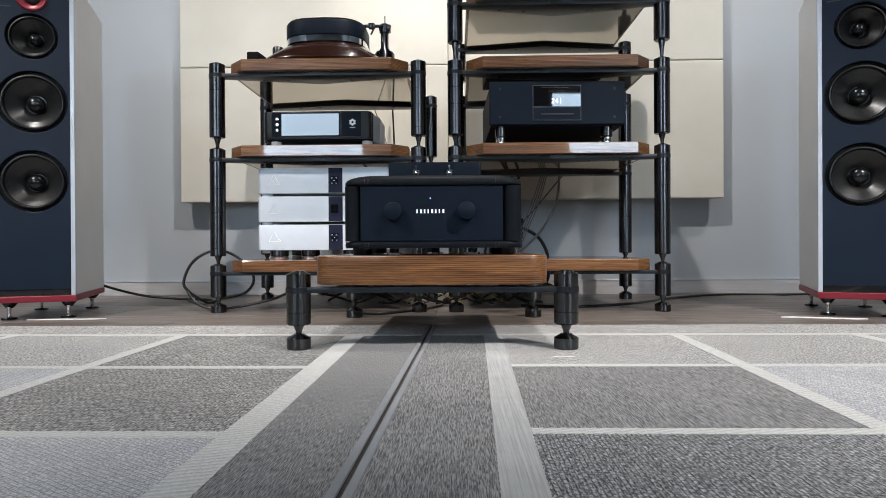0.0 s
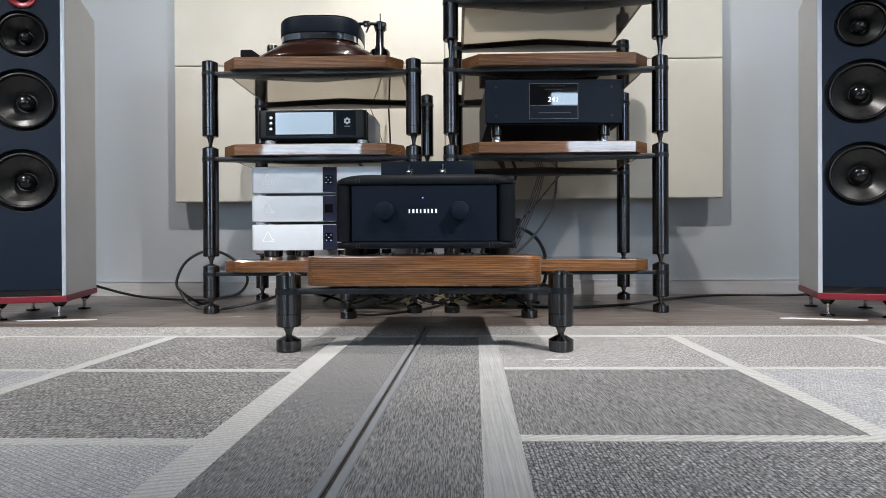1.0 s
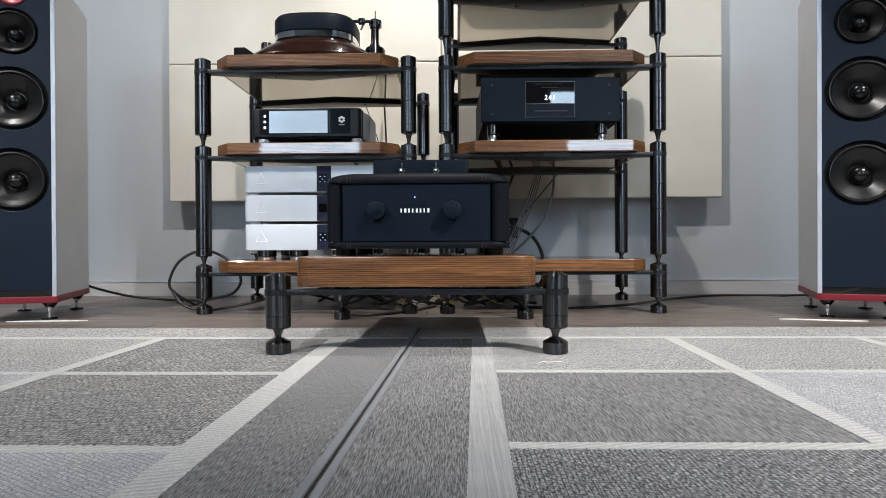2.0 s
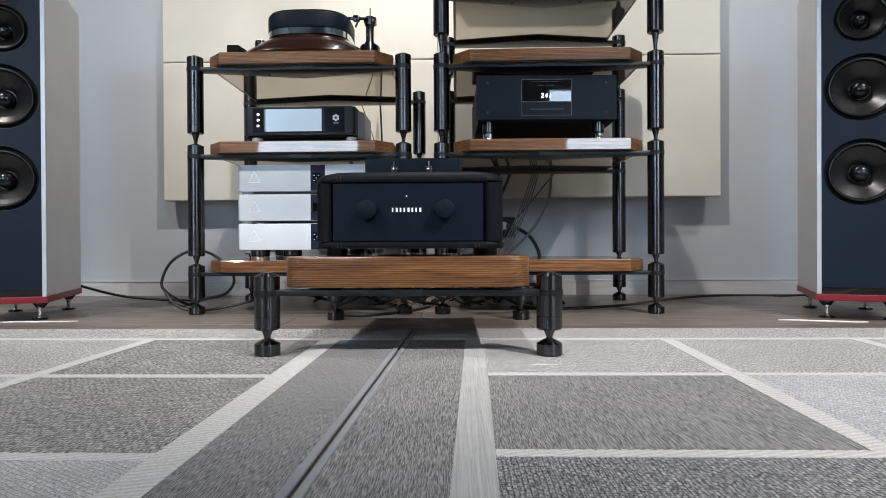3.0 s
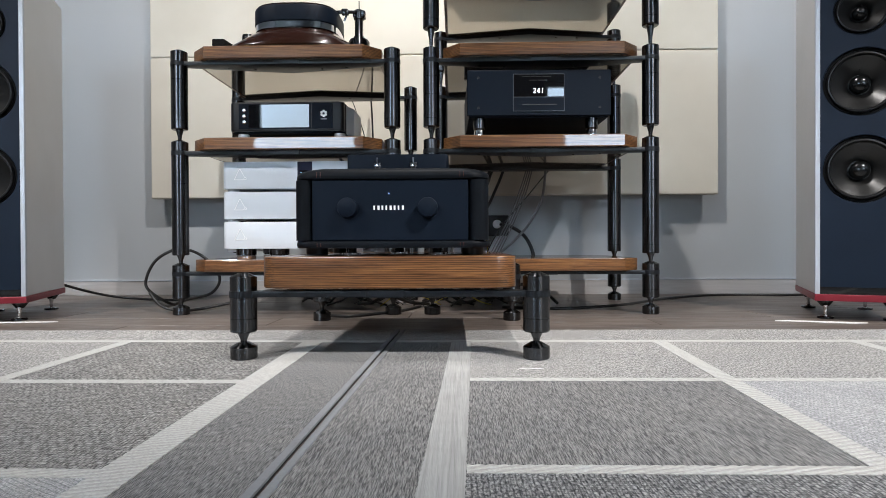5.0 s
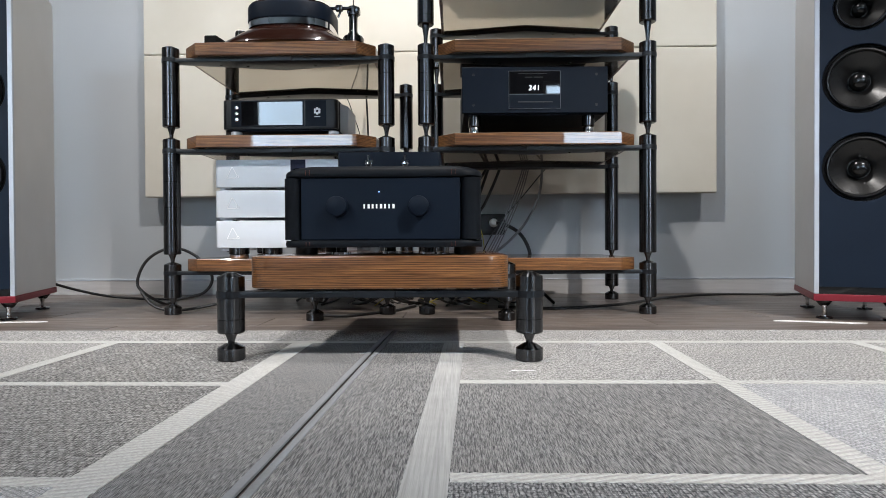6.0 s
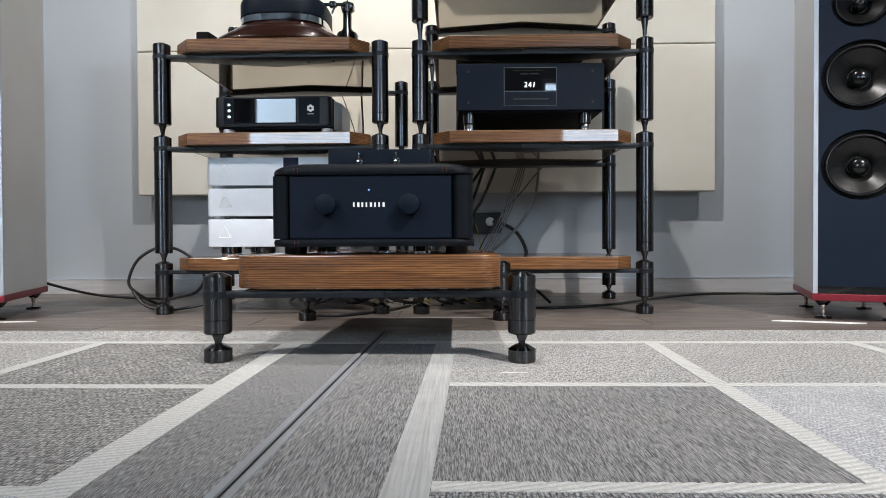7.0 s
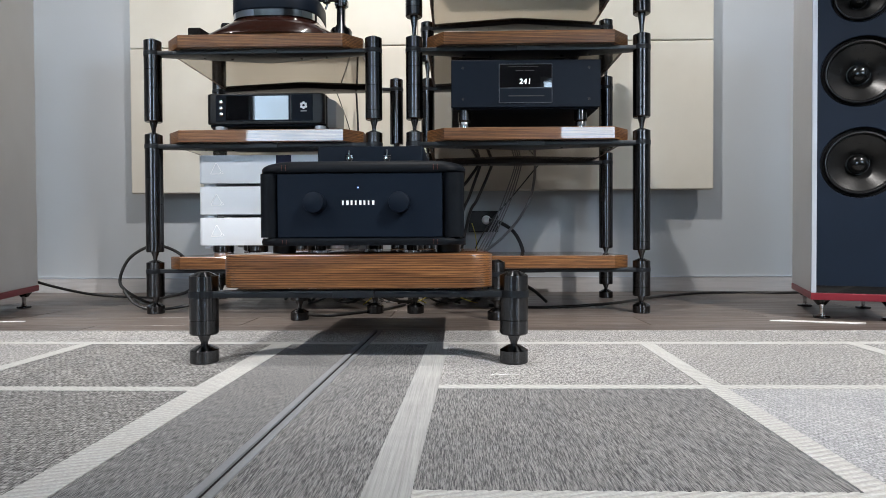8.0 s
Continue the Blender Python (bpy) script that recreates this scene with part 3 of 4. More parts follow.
for k in range(6):
    a = radians(30 + 60 * k)
    lathe([(0.0, 0.0), (0.0054, 0.0), (0.0054, 0.0008), (0.003, 0.0009)], (-0.370 + 0.0088 * math.cos(a), SY - 0.0016, 0.7395 + 0.0088 * math.sin(a)), "Y", 6, bm)
part("emblem", bm, WHITE, st, "white emblem of six small hexagons")
part("maker_mark", box(-0.381, -0.359, SY - 0.0022, SY - 0.001, 0.7175, 0.7205), PALE, st)
for x in (-0.681, -0.316):
    for y in (2.355, 2.62):
        foot = part("foot", lathe([(0.013, 0.6305), (0.0155, 0.634), (0.0155, 0.645), (0.0125, 0.6525), (0.0, 0.6525)], (x, y, 0)), CHROME, st, smooth=True)
        part("cap", lathe([(0.0185, 0.6525), (0.0205, 0.6535), (0.0205, 0.6665), (0.0195, 0.6682), (0.0, 0.6682)], (x, y, 0)), ALUMINIUM, foot, "silver round cap", smooth=True)


# ---- power conditioner ----
pc = thing("power_conditioner", (0.41, 2.46, 0.632), "black power conditioner with a lit voltage display, on a walnut shelf", "power conditioner")
PX0, PX1, PY = 0.158, 0.664, 2.215
part("case", box(PX0 + 0.006, PX1 - 0.006, PY + 0.014, 2.70, 0.696, 0.857, 0.002), BLACK_FACE, pc)
part("faceplate", prism(rounded(PX0, PX1, PY, PY + 0.014, 0.004, 3), 0.700, 0.860, 0.002), BLACK_FACE, pc, "brushed black front plate")
part("display_frame", box(0.3195, 0.4995, PY - 0.002, PY + 0.001, 0.7145, 0.8455, 0.001), FRAME, pc, "thin grey display frame")
part("display", box(0.3215, 0.4975, PY - 0.0035, PY + 0.001, 0.7655, 0.8435, 0.0005), GLASS_BLACK, pc, "black glass display with lit figures")
part("name_plate", box(0.3215, 0.4975, PY - 0.0028, PY + 0.001, 0.7165, 0.7630, 0.0005), BLACK_FACE, pc)
part("maker_mark", box(0.352, 0.472, PY - 0.0033, PY - 0.002, 0.736, 0.7395), GREY_PRINT, pc)
bm = bmesh.new()
x = 0.352
for w in (0.026, 0.012, 0.02, 0.03):
    box(x, x + w, PY - 0.0041, PY - 0.003, 0.8345, 0.8362, bm=bm)
    x += w + 0.004
for x, w in ((0.377, 0.024), (0.408, 0.03)):
    box(x, x + w, PY - 0.0041, PY - 0.003, 0.8215, 0.8238, bm=bm)
part("caption", bm, GREY_PRINT, pc, "two lines of small print")
text = bpy.data.curves.new("figures", "FONT")
text.body, text.size, text.shear, text.extrude, text.space_character = "241", 0.025, 0.1, 0.0002, 1.12
made = bpy.data.objects.new("figures", text)
flat = bpy.data.meshes.new_from_object(made)
bpy.data.objects.remove(made)
figures = new("figures", flat)
flat.transform(Matrix.Translation(Vector((0.387, PY - 0.0042, 0.7775)) - pc.location) @ pose(0, 0, 0, 90))
flat.materials.clear()
flat.materials.append(LIT_WHITE)
figures.parent = pc
tagged(figures, "lit white figures 241")
for x in (0.198, 0.624):
    for z in (0.728, 0.833):
        part("bolt", lathe([(0.0045, 0.0), (0.0045, 0.001), (0.003, 0.0012), (0.0, 0.0004)], (x, PY, z), "Y", 14), RUBBER, pc)
for x in (0.203, 0.603):
    for y in (2.25, 2.62):
        foot = part("foot", lathe([(0.0205, 0.6585), (0.0218, 0.660), (0.0218, 0.694), (0.021, 0.697), (0.0, 0.697)], (x, y, 0)), LACQUER, pc, smooth=True)
        part("base", lathe([(0.0165, 0.6325), (0.0188, 0.634), (0.0188, 0.652), (0.016, 0.6585), (0.0, 0.6585)], (x, y, 0)), CHROME, foot, smooth=True)

pc.rotation_euler.z = radians(1.1)


# ---- turntable ----
def oval(cx, cy, a, b, power=3.0, steps=64):
    out = []
    for i in range(steps):
        t = 2 * math.pi * i / steps
        c, s = math.cos(t), math.sin(t)
        out.append((cx + a * math.copysign(abs(c) ** (2 / power), c), cy + b * math.copysign(abs(s) ** (2 / power), s)))
    return out


def stacked(levels, cx, cy, power=3.0):
    """A solid through ovals given as (half width, half depth, height)."""
    bm = bmesh.new()
    rings = [[bm.verts.new((x, y, z)) for x, y in oval(cx, cy, a, b, power)] for a, b, z in levels]
    n = len(rings[0])
    for r, s in zip(rings, rings[1:]):
        for i in range(n):
            bm.faces.new((r[i], r[(i + 1) % n], s[(i + 1) % n], s[i]))
    bm.faces.new(rings[0])
    bm.faces.new(rings[-1])
    return bm


TX, TY = -0.492, 2.47
tt = thing("turntable", (TX, TY, 0.952), "black turntable on a dark glossy wooden plinth, on the top shelf", "turntable")
part("plinth", stacked([(0.262, 0.226, 0.972), (0.266, 0.23, 0.976), (0.262, 0.226, 0.988), (0.172, 0.149, 1.055), (0.162, 0.143, 1.061)], TX, TY, 2.8), GLOSS_BROWN, tt, "dark glossy rosewood plinth", smooth=True)
part("rim", stacked([(0.158, 0.143, 1.061), (0.163, 0.148, 1.0625), (0.163, 0.148, 1.0855), (0.158, 0.143, 1.0875)], TX, TY), POLISHED, tt, "polished metal rim", smooth=True)
part("platter", stacked([(0.156, 0.142, 1.0875), (0.1645, 0.15, 1.0895), (0.1645, 0.15, 1.142), (0.162, 0.148, 1.148), (0.153, 0.14, 1.151)], TX, TY), BLACK_FACE, tt, smooth=True)
part("top_disc", stacked([(0.156, 0.143, 1.1505), (0.157, 0.144, 1.1545), (0.151, 0.137, 1.157), (0.095, 0.08, 1.158)], TX, TY), GLOSS_BROWN, tt, "thin dark brown disc on the platter", smooth=True)
for x, y in ((TX - 0.2, TY - 0.13), (TX + 0.2, TY - 0.13), (TX, TY + 0.18)):
    part("foot", lathe([(0.024, 0.9525), (0.026, 0.955), (0.026, 0.973)], (x, y, 0), steps=24), LACQUER, tt, smooth=True)
AX, AY = -0.256, 2.45
arm = part("arm_base", lathe([(0.040, 0.976), (0.041, 0.98), (0.041, 1.044), (0.036, 1.052), (0.024, 1.055), (0.021, 1.064), (0.0165, 1.07), (0.0165, 1.13), (0.021, 1.133), (0.021, 1.165), (0.018, 1.168), (0.0, 1.168)], (AX, AY, 0)), LACQUER, tt, "black tonearm base and pillar", smooth=True)
part("bearing", box(AX - 0.022, AX + 0.026, AY - 0.018, AY + 0.018, 1.138, 1.164, 0.004), LACQUER, arm)
part("tonearm", tube([(AX - 0.01, AY - 0.022, 1.154), (AX - 0.05, AY - 0.025, 1.154), (AX - 0.09, AY - 0.02, 1.155), (AX - 0.17, AY + 0.03, 1.166)], 0.0065, 10, 4), LACQUER, arm, smooth=True)
part("counterweight", box(AX - 0.064, AX - 0.036, AY - 0.034, AY - 0.01, 1.143, 1.166, 0.005), LACQUER, arm, smooth=True)
part("lift_lever", tube([(AX + 0.004, AY - 0.02, 1.16), (AX + 0.004, AY - 0.02, 1.197)], 0.0022, 8, 2), LACQUER, arm)
part("finger", tube([(AX - 0.045, AY - 0.04, 1.15), (AX - 0.042, AY - 0.045, 1.132), (AX - 0.05, AY - 0.045, 1.112)], 0.0042, 8, 4), LACQUER, arm)
part("cue_dial", lathe([(0.008, 0.0), (0.008, 0.012), (0.0, 0.013)], (AX + 0.022, AY - 0.018, 1.15), "Y", 18), LACQUER, arm, smooth=True)
motor = thing("motor_pod", (-0.725, 2.53, 0.952), "small black round motor pod beside the turntable plinth", "motor")
part("housing", lathe([(0.021, 0.9525), (0.022, 0.956), (0.024, 1.098), (0.021, 1.106), (0, 1.107)], (-0.725, 2.53, 0)), LACQUER, motor, smooth=True)
ctl = thing("speed_control", (-0.77, 2.36, 0.952), "small black wedge-shaped control box on the shelf", "control box")
part("case", prism([(-0.79, 2.33), (-0.745, 2.33), (-0.735, 2.40), (-0.79, 2.40)], 0.9525, 1.026, 0.006), GASKET, ctl, smooth=True)


# ---- loudspeakers ----
def hole_plate(x0, x1, z0, z1, y0, y1, holes, steps=64):
    """A flat board facing the front with round holes, one above another."""
    bm = bmesh.new()
    holes = sorted(holes)
    cuts = [z0] + [(a[0] + a[1] + b[0] - b[1]) / 2 for a, b in zip(holes, holes[1:])] + [z1]
    for (zc, r), lo, hi in zip(holes, cuts, cuts[1:]):
        angles = sorted([2 * math.pi * i / steps for i in range(steps)] + [math.atan2(z - zc, x) % (2 * math.pi) for x in (x0, x1) for z in (lo, hi)])
        rings = [[], [], [], []]
        for a in angles:
            c, s = math.cos(a), math.sin(a)
            reach = min((x1 if c > 0 else -x0) / max(abs(c), 1e-9), ((hi - zc) if s > 0 else (zc - lo)) / max(abs(s), 1e-9))
            rings[0].append(bm.verts.new((reach * c, y0, zc + reach * s)))
            rings[1].append(bm.verts.new(((r + 0.002) * c, y0, zc + (r + 0.002) * s)))
            rings[2].append(bm.verts.new((r * c, y0 + 0.002, zc + r * s)))
            rings[3].append(bm.verts.new((r * c, y1, zc + r * s)))
        n = len(angles)
        for p, q in zip(rings, rings[1:]):
            for i in range(n):
                bm.faces.new((p[i], p[(i + 1) % n], q[(i + 1) % n], q[i]))
    bmesh.ops.remove_doubles(bm, verts=bm.verts, dist=1e-5)
    for a, b in (((x0, z0), (x1, z0)), ((x1, z0), (x1, z1)), ((x1, z1), (x0, z1)), ((x0, z1), (x0, z0))):
        bm.faces.new([bm.verts.new(p) for p in ((a[0], y0, a[1]), (b[0], y0, b[1]), (b[0], y1, b[1]), (a[0], y1, a[1]))])
    bmesh.ops.remove_doubles(bm, verts=bm.verts, dist=1e-5)
    return bm


def driver(parent, zc, r, name):
    it = part(name, lathe([(r - 0.0005, -0.001), (r - 0.001, -0.008), (r * 0.905, -0.008), (r * 0.895, -0.02)], (0, 0, zc), "Y", 64, caps=False), GASKET, parent, smooth=True, local=True)
    part("surround", lathe([(r * 0.905, -0.009), (r * 0.9, -0.003), (r * 0.875, 0.0005), (r * 0.845, 0.001), (r * 0.815, -0.002), (r * 0.80, -0.007), (r * 0.79, -0.011)], (0, 0, zc), "Y", 64, caps=False), RUBBER, it, "black rubber surround", smooth=True, local=True)
    part("cone", lathe([(r * 0.81, -0.008), (r * 0.7, -0.0155), (r * 0.5, -0.029), (r * 0.34, -0.041), (r * 0.3, -0.047), (0.0, -0.049)], (0, 0, zc), "Y", 64, caps=False), CONE, it, "black coated paper cone", smooth=True, local=True)
    d = r * 0.27
    part("dust_cap", lathe([(d, -0.047), (d * 0.98, -0.036), (d * 0.9, -0.028), (d * 0.7, -0.0215), (d * 0.4, -0.0175), (0.0, -0.016)], (0, 0, zc), "Y", 40, caps=False), CAP, it, "round glossy black dust cap", smooth=True, local=True)
    return it


def loudspeaker():
    it = thing("loudspeaker", (0, 0, 0), "tall grey floorstanding loudspeaker with dark blue front, on chrome spikes", "loudspeaker", "pair of loudspeakers")
    W, H, D = 0.1265, 1.195, 0.44
    bm = box(-W, W, 0.0, D, 0.084, H, 0.002)
    bmesh.ops.delete(bm, geom=[f for f in bm.faces if f.normal.y < -0.9], context="FACES")
    part("cabinet", bm, CABINET, it, local=True)
    for s in (-1, 1):
        part("front_edge", box(*sorted((s * 0.1135, s * (W + 0.0008))), -0.003, 0.012, 0.084, H, 0.0015), CAB_EDGE, it, "pale aluminium front edge", local=True)
    drivers = ((0.479, 0.106), (0.752, 0.106), (0.977, 0.078), (1.112, 0.03))
    part("baffle", hole_plate(-0.1133, 0.1133, 0.107, H, -0.001, 0.02, drivers), BAFFLE, it, "dark blue-black front baffle", local=True)
    part("lower_strip", box(-0.1133, 0.1133, 0.001, 0.02, 0.084, 0.1068), GLASS_BLACK, it, local=True)
    for z, r in drivers[:2]:
        driver(it, z, r, "woofer")
    driver(it, drivers[2][0], drivers[2][1], "midrange_driver")
    tw = part("tweeter", lathe([(0.048, 0.0), (0.0485, 0.004), (0.044, 0.007), (0.036, 0.005), (0.026, -0.004), (0.022, -0.012)], (0, 0, 1.112), "Y", 56, caps=False), RED, it, "red tweeter ring with a dark dome", smooth=True, local=True)
    part("dome", lathe([(0.023, -0.012), (0.02, -0.006), (0.012, -0.001), (0.0, 0.001)], (0, 0, 1.112), "Y", 32, caps=False), CONE, tw, smooth=True, local=True)
    part("maker_mark", box(-0.098, -0.062, -0.0018, -0.0005, 1.0705, 1.0745), GREY_PRINT, it, local=True)
    part("plinth", prism([(-W - 0.002, -0.004), (W + 0.002, -0.004), (W + 0.002, D + 0.004), (-W - 0.002, D + 0.004)], 0.062, 0.0835, 0.002), RED, it, "dark red base plate", local=True)
    for x in (-0.09, 0.09):
        for y in (0.057, 0.405):
            spike = part("spike", lathe([(0.004, 0.007), (0.0065, 0.014), (0.0055, 0.024), (0.007, 0.034), (0.009, 0.046), (0.009, 0.062)], (x, y, 0), steps=24), CHROME, it, "chrome spike on a disc", smooth=True, local=True)
            part("collar", lathe([(0.0095, 0.040), (0.013, 0.042), (0.022, 0.054), (0.026, 0.0605), (0.026, 0.0622)], (x, y + 0.006, 0), steps=24), LACQUER, spike, "black tapered collar", smooth=True, local=True)
            part("disc", lathe([(0.022, 0.0005), (0.024, 0.0015), (0.024, 0.006), (0.022, 0.0072), (0.0, 0.0074)], (x, y, 0), steps=24), LACQUER, spike, "flat black disc", smooth=True, local=True)
            part("cup", lathe([(0.0095, 0.0074), (0.0095, 0.011), (0.004, 0.0135)], (x, y, 0), steps=20), CHROME, spike, smooth=True, local=True)
    return it


speaker = loudspeaker()
speaker.matrix_basis = pose(-1.419, 2.003, 0, 0, 0, 20)
copy_thing(speaker, pose(1.395, 2.012, 0, 0, 0, -22.5))

# white cards on the floor by the loudspeakers
for pts in (((-1.445, 2.004), (-1.215, 2.022), (-1.185, 2.034), (-1.405, 2.022)), ((1.135, 2.03), (1.345, 1.966), (1.385, 1.972), (1.175, 2.036))):
    cx, cy = sum(p[0] for p in pts) / 4, sum(p[1] for p in pts) / 4
    card = thing("floor_card", (cx, cy, 0.0), "thin white card strip lying on the plank floor", "card", "cards on the floor")
    part("sheet", prism(pts, 0.0005, 0.003), CARD, card)


# ---- cables and socket ----
def cable(points, radius, material, label, name="cable"):
    low = min(p[2] for p in points)
    it = thing(name, (points[0][0], points[0][1], max(0.0, low - radius)), label, "cable", "loose cables")
    part("sheath", tube(points, radius), material, it, smooth=True)
    return it


r = 0.0055
cable([(-1.62, 2.46, 0.16), (-1.53, 2.56, 0.09), (-1.42, 2.70, 0.03), (-1.28, 2.78, r), (-1.1, 2.72, r), (-0.98, 2.40, 0.02), (-1.02, 2.32, 0.07), (-1.04, 2.31, 0.115), (-1.0, 2.31, 0.195),
       (-0.91, 2.31, 0.237), (-0.82, 2.315, 0.205), (-0.765, 2.32, 0.13), (-0.80, 2.33, 0.07), (-0.90, 2.36, 0.045), (-1.05, 2.5, r), (-1.2, 2.7, r)], r, CABLE, "thick black speaker cable looped beside the rack post")
cable([(-1.02, 2.30, 0.075), (-0.98, 2.295, 0.03), (-0.92, 2.295, 0.009), (-0.84, 2.30, 0.012), (-0.7, 2.33, 0.04), (-0.6, 2.36, 0.075), (-0.5, 2.45, 0.05), (-0.42, 2.6, r)], r, CABLE, "thick black cable curving up from the floor")
cable([(0.3, 2.42, r), (0.5, 2.36, r), (0.75, 2.42, 0.012), (0.95, 2.62, 0.012), (1.1, 2.80, r), (1.35, 2.93, r), (1.62, 2.90, r), (1.66, 2.6, 0.04), (1.60, 2.47, 0.07)], r, CABLE, "thick black speaker cable along the floor")
cable([(0.17, 2.68, 0.655), (0.199, 2.72, 0.643), (0.239, 2.75, 0.608), (0.275, 2.78, 0.585), (0.229, 2.73, 0.508), (0.18, 2.68, 0.441), (0.12, 2.62, 0.3), (0.1, 2.6, 0.206)], 0.0065, CABLE, "black power cable hanging behind the rack")
cable([(0.24, 2.69, 0.66), (0.259, 2.72, 0.652), (0.293, 2.77, 0.612), (0.282, 2.79, 0.575), (0.234, 2.75, 0.44), (0.206, 2.7, 0.375), (0.16, 2.65, 0.206)], 0.0065, CABLE, "black power cable hanging behind the rack")
cable([(0.27, 2.69, 0.66), (0.289, 2.72, 0.651), (0.32, 2.77, 0.612), (0.334, 2.79, 0.581), (0.27, 2.76, 0.431), (0.235, 2.72, 0.367), (0.197, 2.65, 0.206)], 0.0065, CABLE, "black power cable hanging behind the rack")
cable([(0.507, 2.70, 0.66), (0.507, 2.76, 0.645), (0.521, 2.79, 0.575), (0.506, 2.80, 0.45), (0.449, 2.78, 0.342), (0.374, 2.74, 0.261), (0.30, 2.66, 0.206)], 0.006, GREY_CABLE, "grey cable hanging behind the rack")
for k in range(4):
    cable([(0.425 + 0.012 * k, 2.70, 0.66), (0.43 + 0.011 * k, 2.78, 0.62), (0.435 + 0.009 * k, 2.80, 0.576), (0.393 + 0.011 * k, 2.80, 0.451), (0.346 + 0.008 * k, 2.78, 0.342 - 0.006 * k), (0.265 + 0.012 * k, 2.66, 0.203)], 0.0028, GREY_CABLE, "thin grey signal cable hanging behind the rack")
cable([(0.56, 2.74, 0.64), (0.545, 2.79, 0.59), (0.506, 2.80, 0.541), (0.416, 2.80, 0.433), (0.343, 2.80, 0.352), (0.287, 2.75, 0.271), (0.25, 2.7, 0.202)], 0.0026, CABLE, "thin black wire hanging behind the rack")
cable([(0.327, 2.985, 0.345), (0.371, 2.93, 0.333), (0.423, 2.88, 0.299), (0.455, 2.85, 0.252), (0.473, 2.835, 0.19), (0.47, 2.83, 0.09), (0.42, 2.83, 0.009)], 0.0085, CABLE, "thick black mains cable plugged into the wall box")
cable([(-0.28, 2.72, 1.0), (-0.31, 2.84, 1.04), (-0.36, 2.85, 0.95), (-0.34, 2.85, 0.87), (-0.30, 2.85, 0.75), (-0.28, 2.84, 0.62), (-0.27, 2.80, 0.57)], 0.0022, CABLE, "thin black wire hanging behind the rack")
cable([(-0.26, 2.68, 0.98), (-0.268, 2.82, 1.04), (-0.270, 2.85, 0.95), (-0.263, 2.85, 0.8), (-0.262, 2.85, 0.65), (-0.28, 2.82, 0.56)], 0.0042, CABLE, "black cable hanging behind the rack")
cable([(-0.39, 2.72, 0.545), (-0.36, 2.74, 0.57), (-0.31, 2.76, 0.575), (-0.27, 2.78, 0.60), (-0.25, 2.78, 0.565)], 0.006, CABLE, "black cable behind the silver components")
for k, (x, m) in enumerate(((-0.30, CABLE), (-0.2, GREY_CABLE), (-0.08, YELLOW), (0.05, CABLE), (0.12, YELLOW), (0.2, CABLE), (-0.15, CABLE), (0.0, CABLE))):
    d = 0.05 * math.sin(2.1 * k)
    cable([(x - 0.1, 2.5 + d, 0.006), (x - 0.03, 2.44 + d, 0.03 + 0.012 * (k % 3)), (x + 0.03, 2.40, 0.06 + 0.012 * (k % 2)), (x + 0.09, 2.44 - d, 0.03), (x + 0.14, 2.5, 0.006)], 0.004 if m is CABLE else 0.0022, m, "loose cable tangled on the floor under the racks")
for k in range(7):
    x, y, h = -0.42 + 0.13 * k, 2.52 + 0.06 * math.cos(1.7 * k), 0.045 + 0.022 * math.sin(2.3 * k)
    cable([(x - 0.12, y + 0.08, 0.008), (x - 0.05, y - 0.05, h), (x + 0.02, y - 0.08, h + 0.03), (x + 0.1, y - 0.02, h), (x + 0.17, y + 0.06, 0.008)], 0.0065, CABLE, "thick black cable coiled on the floor under the racks")
cable([(-0.33, 2.16, r), (-0.24, 2.14, r), (-0.17, 2.2, r), (-0.08, 2.3, r), (-0.02, 2.45, r)], 0.005, CABLE, "black cable lying on the plank floor")

sock = thing("wall_socket", (0.305, 3.05, 0.285), "black mains socket box on the wall with a white plug", "socket")
part("box", box(0.235, 0.375, 3.0, NORTH, 0.288, 0.388, 0.004), RUBBER, sock)
part("plug", lathe([(0.021, 0.0), (0.021, 0.008), (0.015, 0.012), (0.013, 0.03), (0.0, 0.03)], (0.318, 3.0, 0.345), "Y", 28), WHITE, sock, "white round plug", smooth=True)
cable([(0.25, 2.99, 0.33), (0.262, 2.98, 0.29), (0.27, 2.97, 0.24), (0.275, 2.9, 0.12), (0.3, 2.85, 0.004)], 0.0022, YELLOW, "thin yellow-green earth wire")


thread = thing("thread", (0.268, 1.288, 0.0045), "short white thread lying on the grey rug", "thread")
part("strand", tube([(0.243, 1.284, 0.0052), (0.252, 1.291, 0.0055), (0.262, 1.288, 0.0052), (0.285, 1.290, 0.0056), (0.294, 1.287, 0.0052)], 0.00055, 6, 4), WHITE, thread)


# ---- rugs ----
def woven_strip(a, b, width, z0, z1, tooth, step=0.007):
    """A flat strip from a to b whose two edges step in and out with the weave."""
    bm = bmesh.new()
    a, b = Vector((*a, 0)), Vector((*b, 0))
    n = max(2, int((b - a).length / step))
    across = Vector((a.y - b.y, b.x - a.x, 0)).normalized()
    rings = []
    for i in range(n + 1):
        w = width / 2 - (tooth if i % 2 else 0.0)
        mid = a.lerp(b, i / n)
        rings.append([bm.verts.new(mid + across * s * w + Vector((0, 0, z))) for s, z in ((-1, z0), (-1, z1), (1, z1), (1, z0))])
    for p, q in zip(rings, rings[1:]):
        for k in range(3):
            bm.faces.new((p[k], p[k + 1], q[k + 1], q[k]))
    bm.faces.new(rings[0])
    bm.faces.new(rings[-1])
    return bm


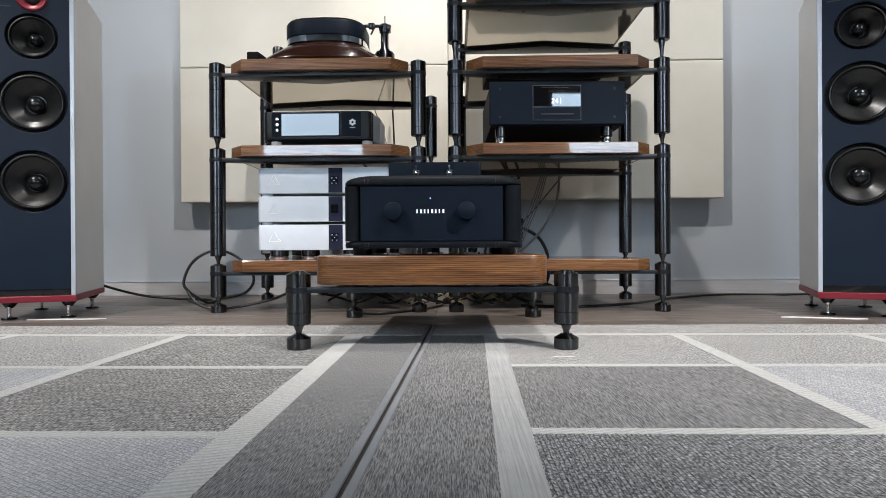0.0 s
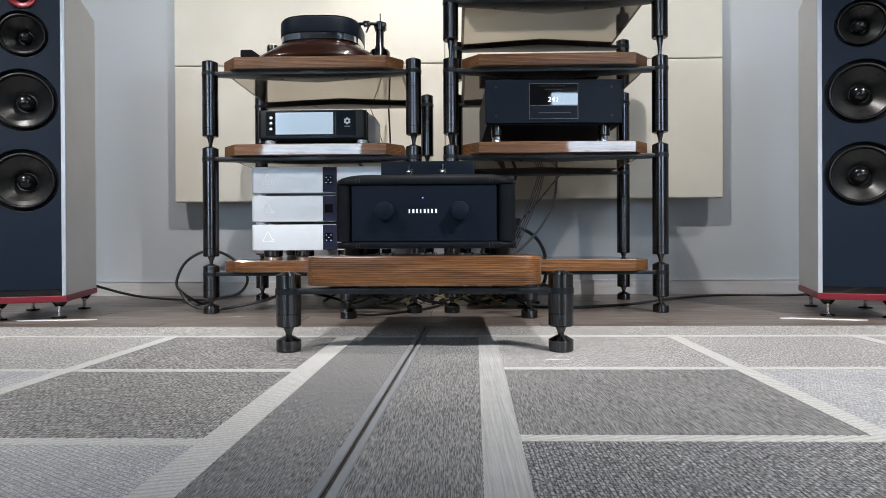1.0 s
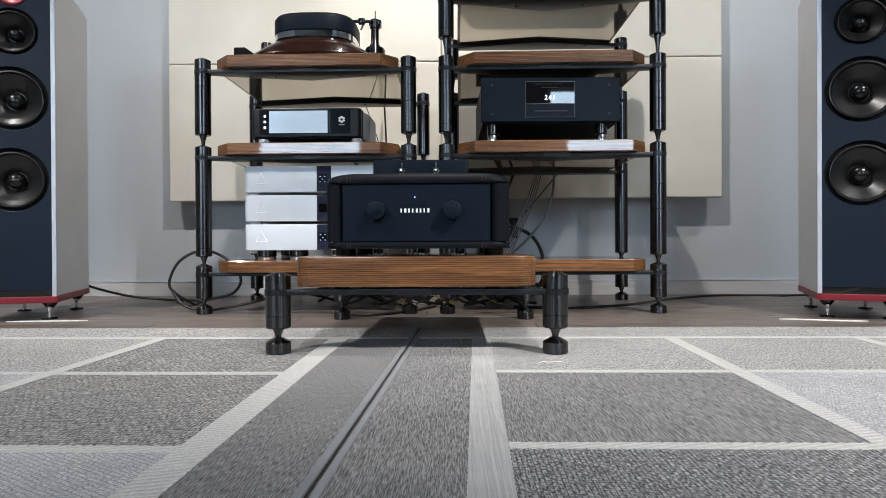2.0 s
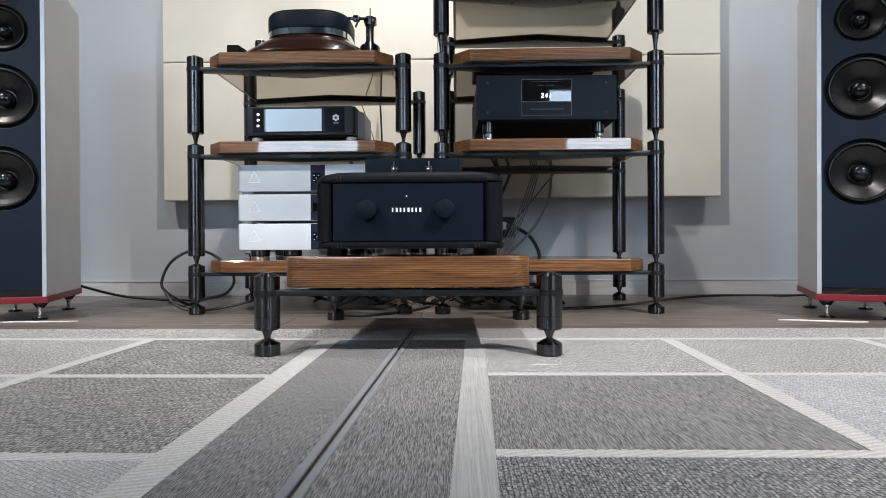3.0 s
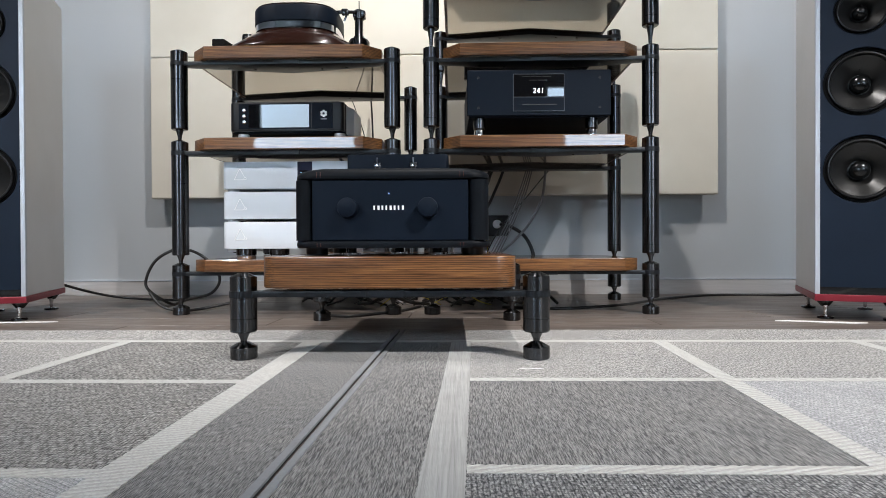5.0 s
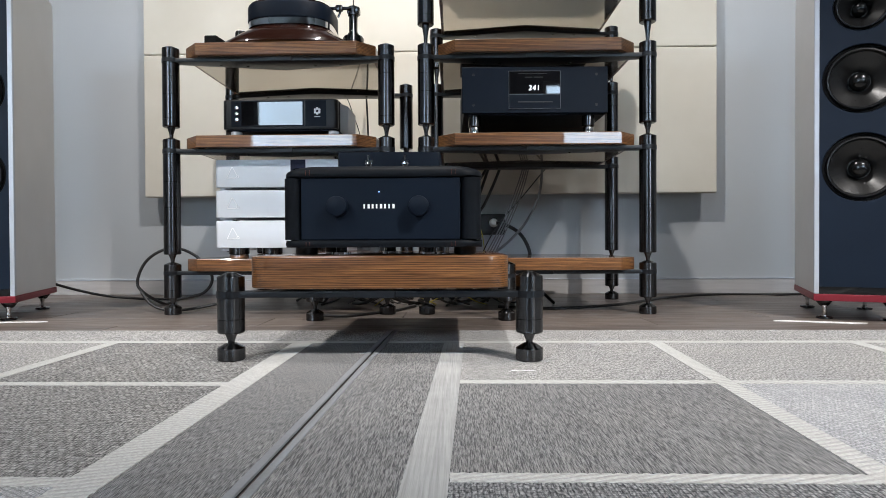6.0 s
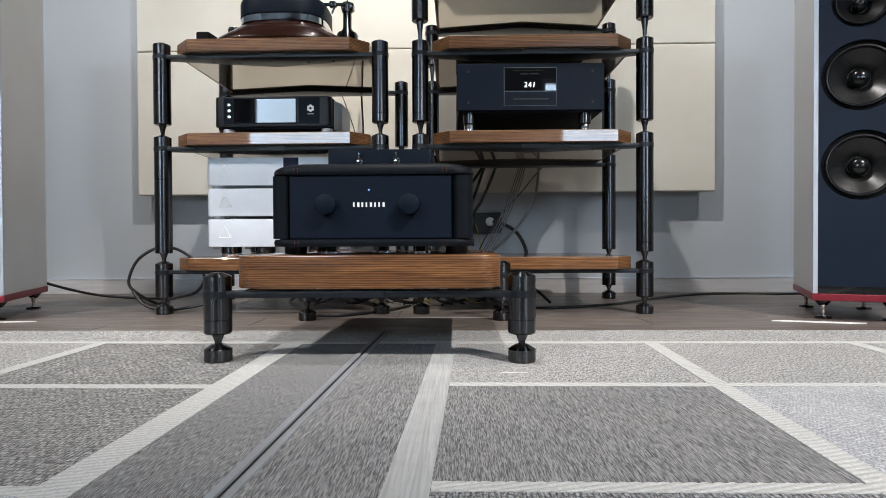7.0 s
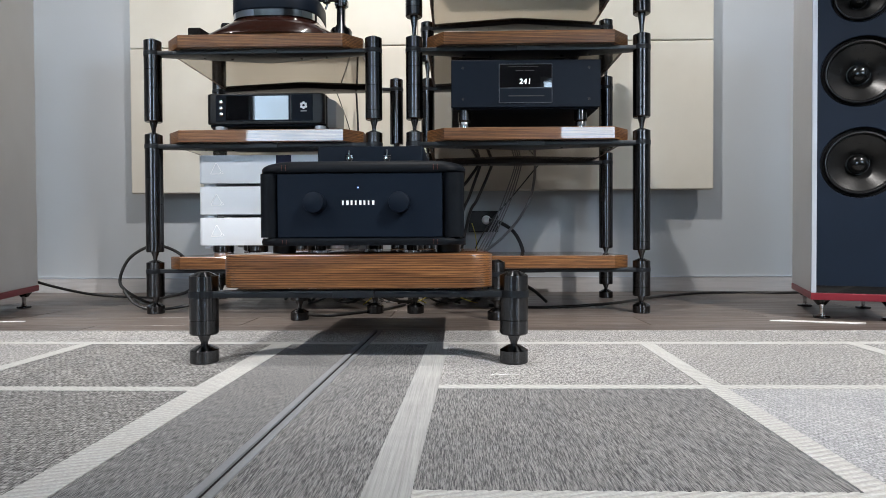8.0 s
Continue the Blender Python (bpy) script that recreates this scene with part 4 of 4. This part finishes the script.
def rug(name, label, edge, outer, columns, rows, fields):
    """A flat-woven rug: columns are stripes (x at y = 0.6, x at y = 1.62, width), rows are stripes (y at its inner end, y at its outer end, width)."""
    near, far = -1.2, 1.822
    side = 1 if outer > 0 else -1
    it = thing(name, (outer / 2, 0.6, 0), label, "rug", "rugs")

    def cx(c, y):
        return c[0] + (c[1] - c[0]) * (y - 0.6) / 1.02

    def ry(q, x):
        return q[0] + (q[1] - q[0]) * abs(x) / 1.2

    lane = (edge[0], edge[1], 0.0)
    part("backing", prism([(cx(lane, near), near), (cx(lane, far), far), (outer, far), (outer, near)][::side], 0.0004, 0.0030), BACKING, it)
    stops = [lane] + columns + [(outer, outer, 0.0)]
    levels = [(far, far, 0.0)] + rows + [(near, near, 0.0)]
    x0 = cx(lane, far)
    part("woven_field", prism([(cx(lane, 1.62), ry(rows[0], x0) + rows[0][2] / 2), (outer, ry(rows[0], outer) + rows[0][2] / 2), (outer, far), (x0, far)][::side], 0.0030, 0.0042), SPECKLE, it)
    for i, (c, d) in enumerate(zip(stops, stops[1:])):
        whole = i == 0
        pairs = [(rows[0], levels[-1])] if whole else list(zip(levels[1:], levels[2:]))
        for k, (hi, lo) in enumerate(pairs):
            quad = []
            for col, s, lev, u in ((c, 1, lo, 1), (d, -1, lo, 1), (d, -1, hi, -1), (c, 1, hi, -1)):
                x = cx(col, ry(lev, 0.5)) + side * s * col[2] / 2
                y = ry(lev, x) + u * lev[2] / 2
                quad.append((cx(col, y) + side * s * col[2] / 2, y))
            part("woven_field", prism(quad, 0.0030, 0.0042), MELANGE if whole else fields[(i - 1) % 2][k], it)
    for c in columns:
        smooth_band = c is columns[0] and side > 0
        part("stripe", woven_strip((cx(c, near), near), (cx(c, rows[0][0]), rows[0][0]), c[2], 0.0030, 0.0047, 0.0008 if smooth_band else 0.0013), BAND if smooth_band else STRIPE, it, "cream woven stripe")
    first = columns[0]
    for q in rows:
        x0, x1 = (cx(first, q[0]) + side * first[2] / 2 if q is not rows[0] else cx(lane, q[0]) + side * 0.01), outer
        part("stripe", woven_strip((x0, ry(q, x0)), (x1, ry(q, x1)), q[2], 0.0030, 0.0045, 0.0026), STRIPE, it, "cream woven stripe")
    part("binding", prism([(cx(lane, near), near), (cx(lane, far), far), (cx(lane, far) + side * 0.011, far), (cx(lane, near) + side * 0.011, near)][::side], 0.001, 0.0062, 0.0018), BINDING, it, "blue-grey bound edge", smooth=True)
    return it


rug("area_rug", "grey flat-woven rug with cream grid stripes", (-0.072, -0.040), 2.3,
    [(0.106, 0.136, 0.05), (0.588, 0.631, 0.035), (1.07, 1.112, 0.035), (1.55, 1.59, 0.035)],
    [(1.625, 1.625, 0.032), (1.203, 1.203, 0.028), (0.775, 0.775, 0.027), (0.35, 0.35, 0.027)], [[SPECKLE, MELANGE, PEBBLE, MELANGE], [SPECKLE, RIBBED, PEBBLE, SPECKLE]])
rug("area_rug", "grey flat-woven rug with cream grid stripes", (-0.078, -0.046), -2.3,
    [(-0.243, -0.241, 0.05), (-0.718, -0.720, 0.033), (-1.19, -1.197, 0.033), (-1.67, -1.67, 0.033)],
    [(1.622, 1.632, 0.03), (1.185, 1.185, 0.028), (0.757, 0.757, 0.027), (0.33, 0.33, 0.027)], [[WOVEN, WOVEN, RIBBED, MELANGE], [SPECKLE, RIBBED, SPECKLE, PEBBLE]])


# ---- floor planks ----
meshes = {}
row = 0
y = NORTH - 0.014
while y > 1.5:
    y0 = y - 0.182
    x = WEST + (-0.43 * row) % 1.22 - 1.22
    while x < EAST:
        a, b = max(x, WEST), min(x + 1.22, EAST)
        if b - a > 0.02:
            key = round(b - a, 3)
            if key not in meshes:
                ob = part("plank", box(0.0008, b - a - 0.0008, 0.0007, 0.1813, -0.012, 0.0, 0.0012, 1), PLANK)
                meshes[key] = ob.data
            else:
                ob = new("plank", meshes[key])
            ob.parent = floor
            ob.location = (a, y0, 0)
        x += 1.22
    y = y0
    row += 1
tagged(part("plank_field", box(WEST, EAST, SOUTH, y, -0.012, -0.0005), PLANK, floor), kind="stuff")
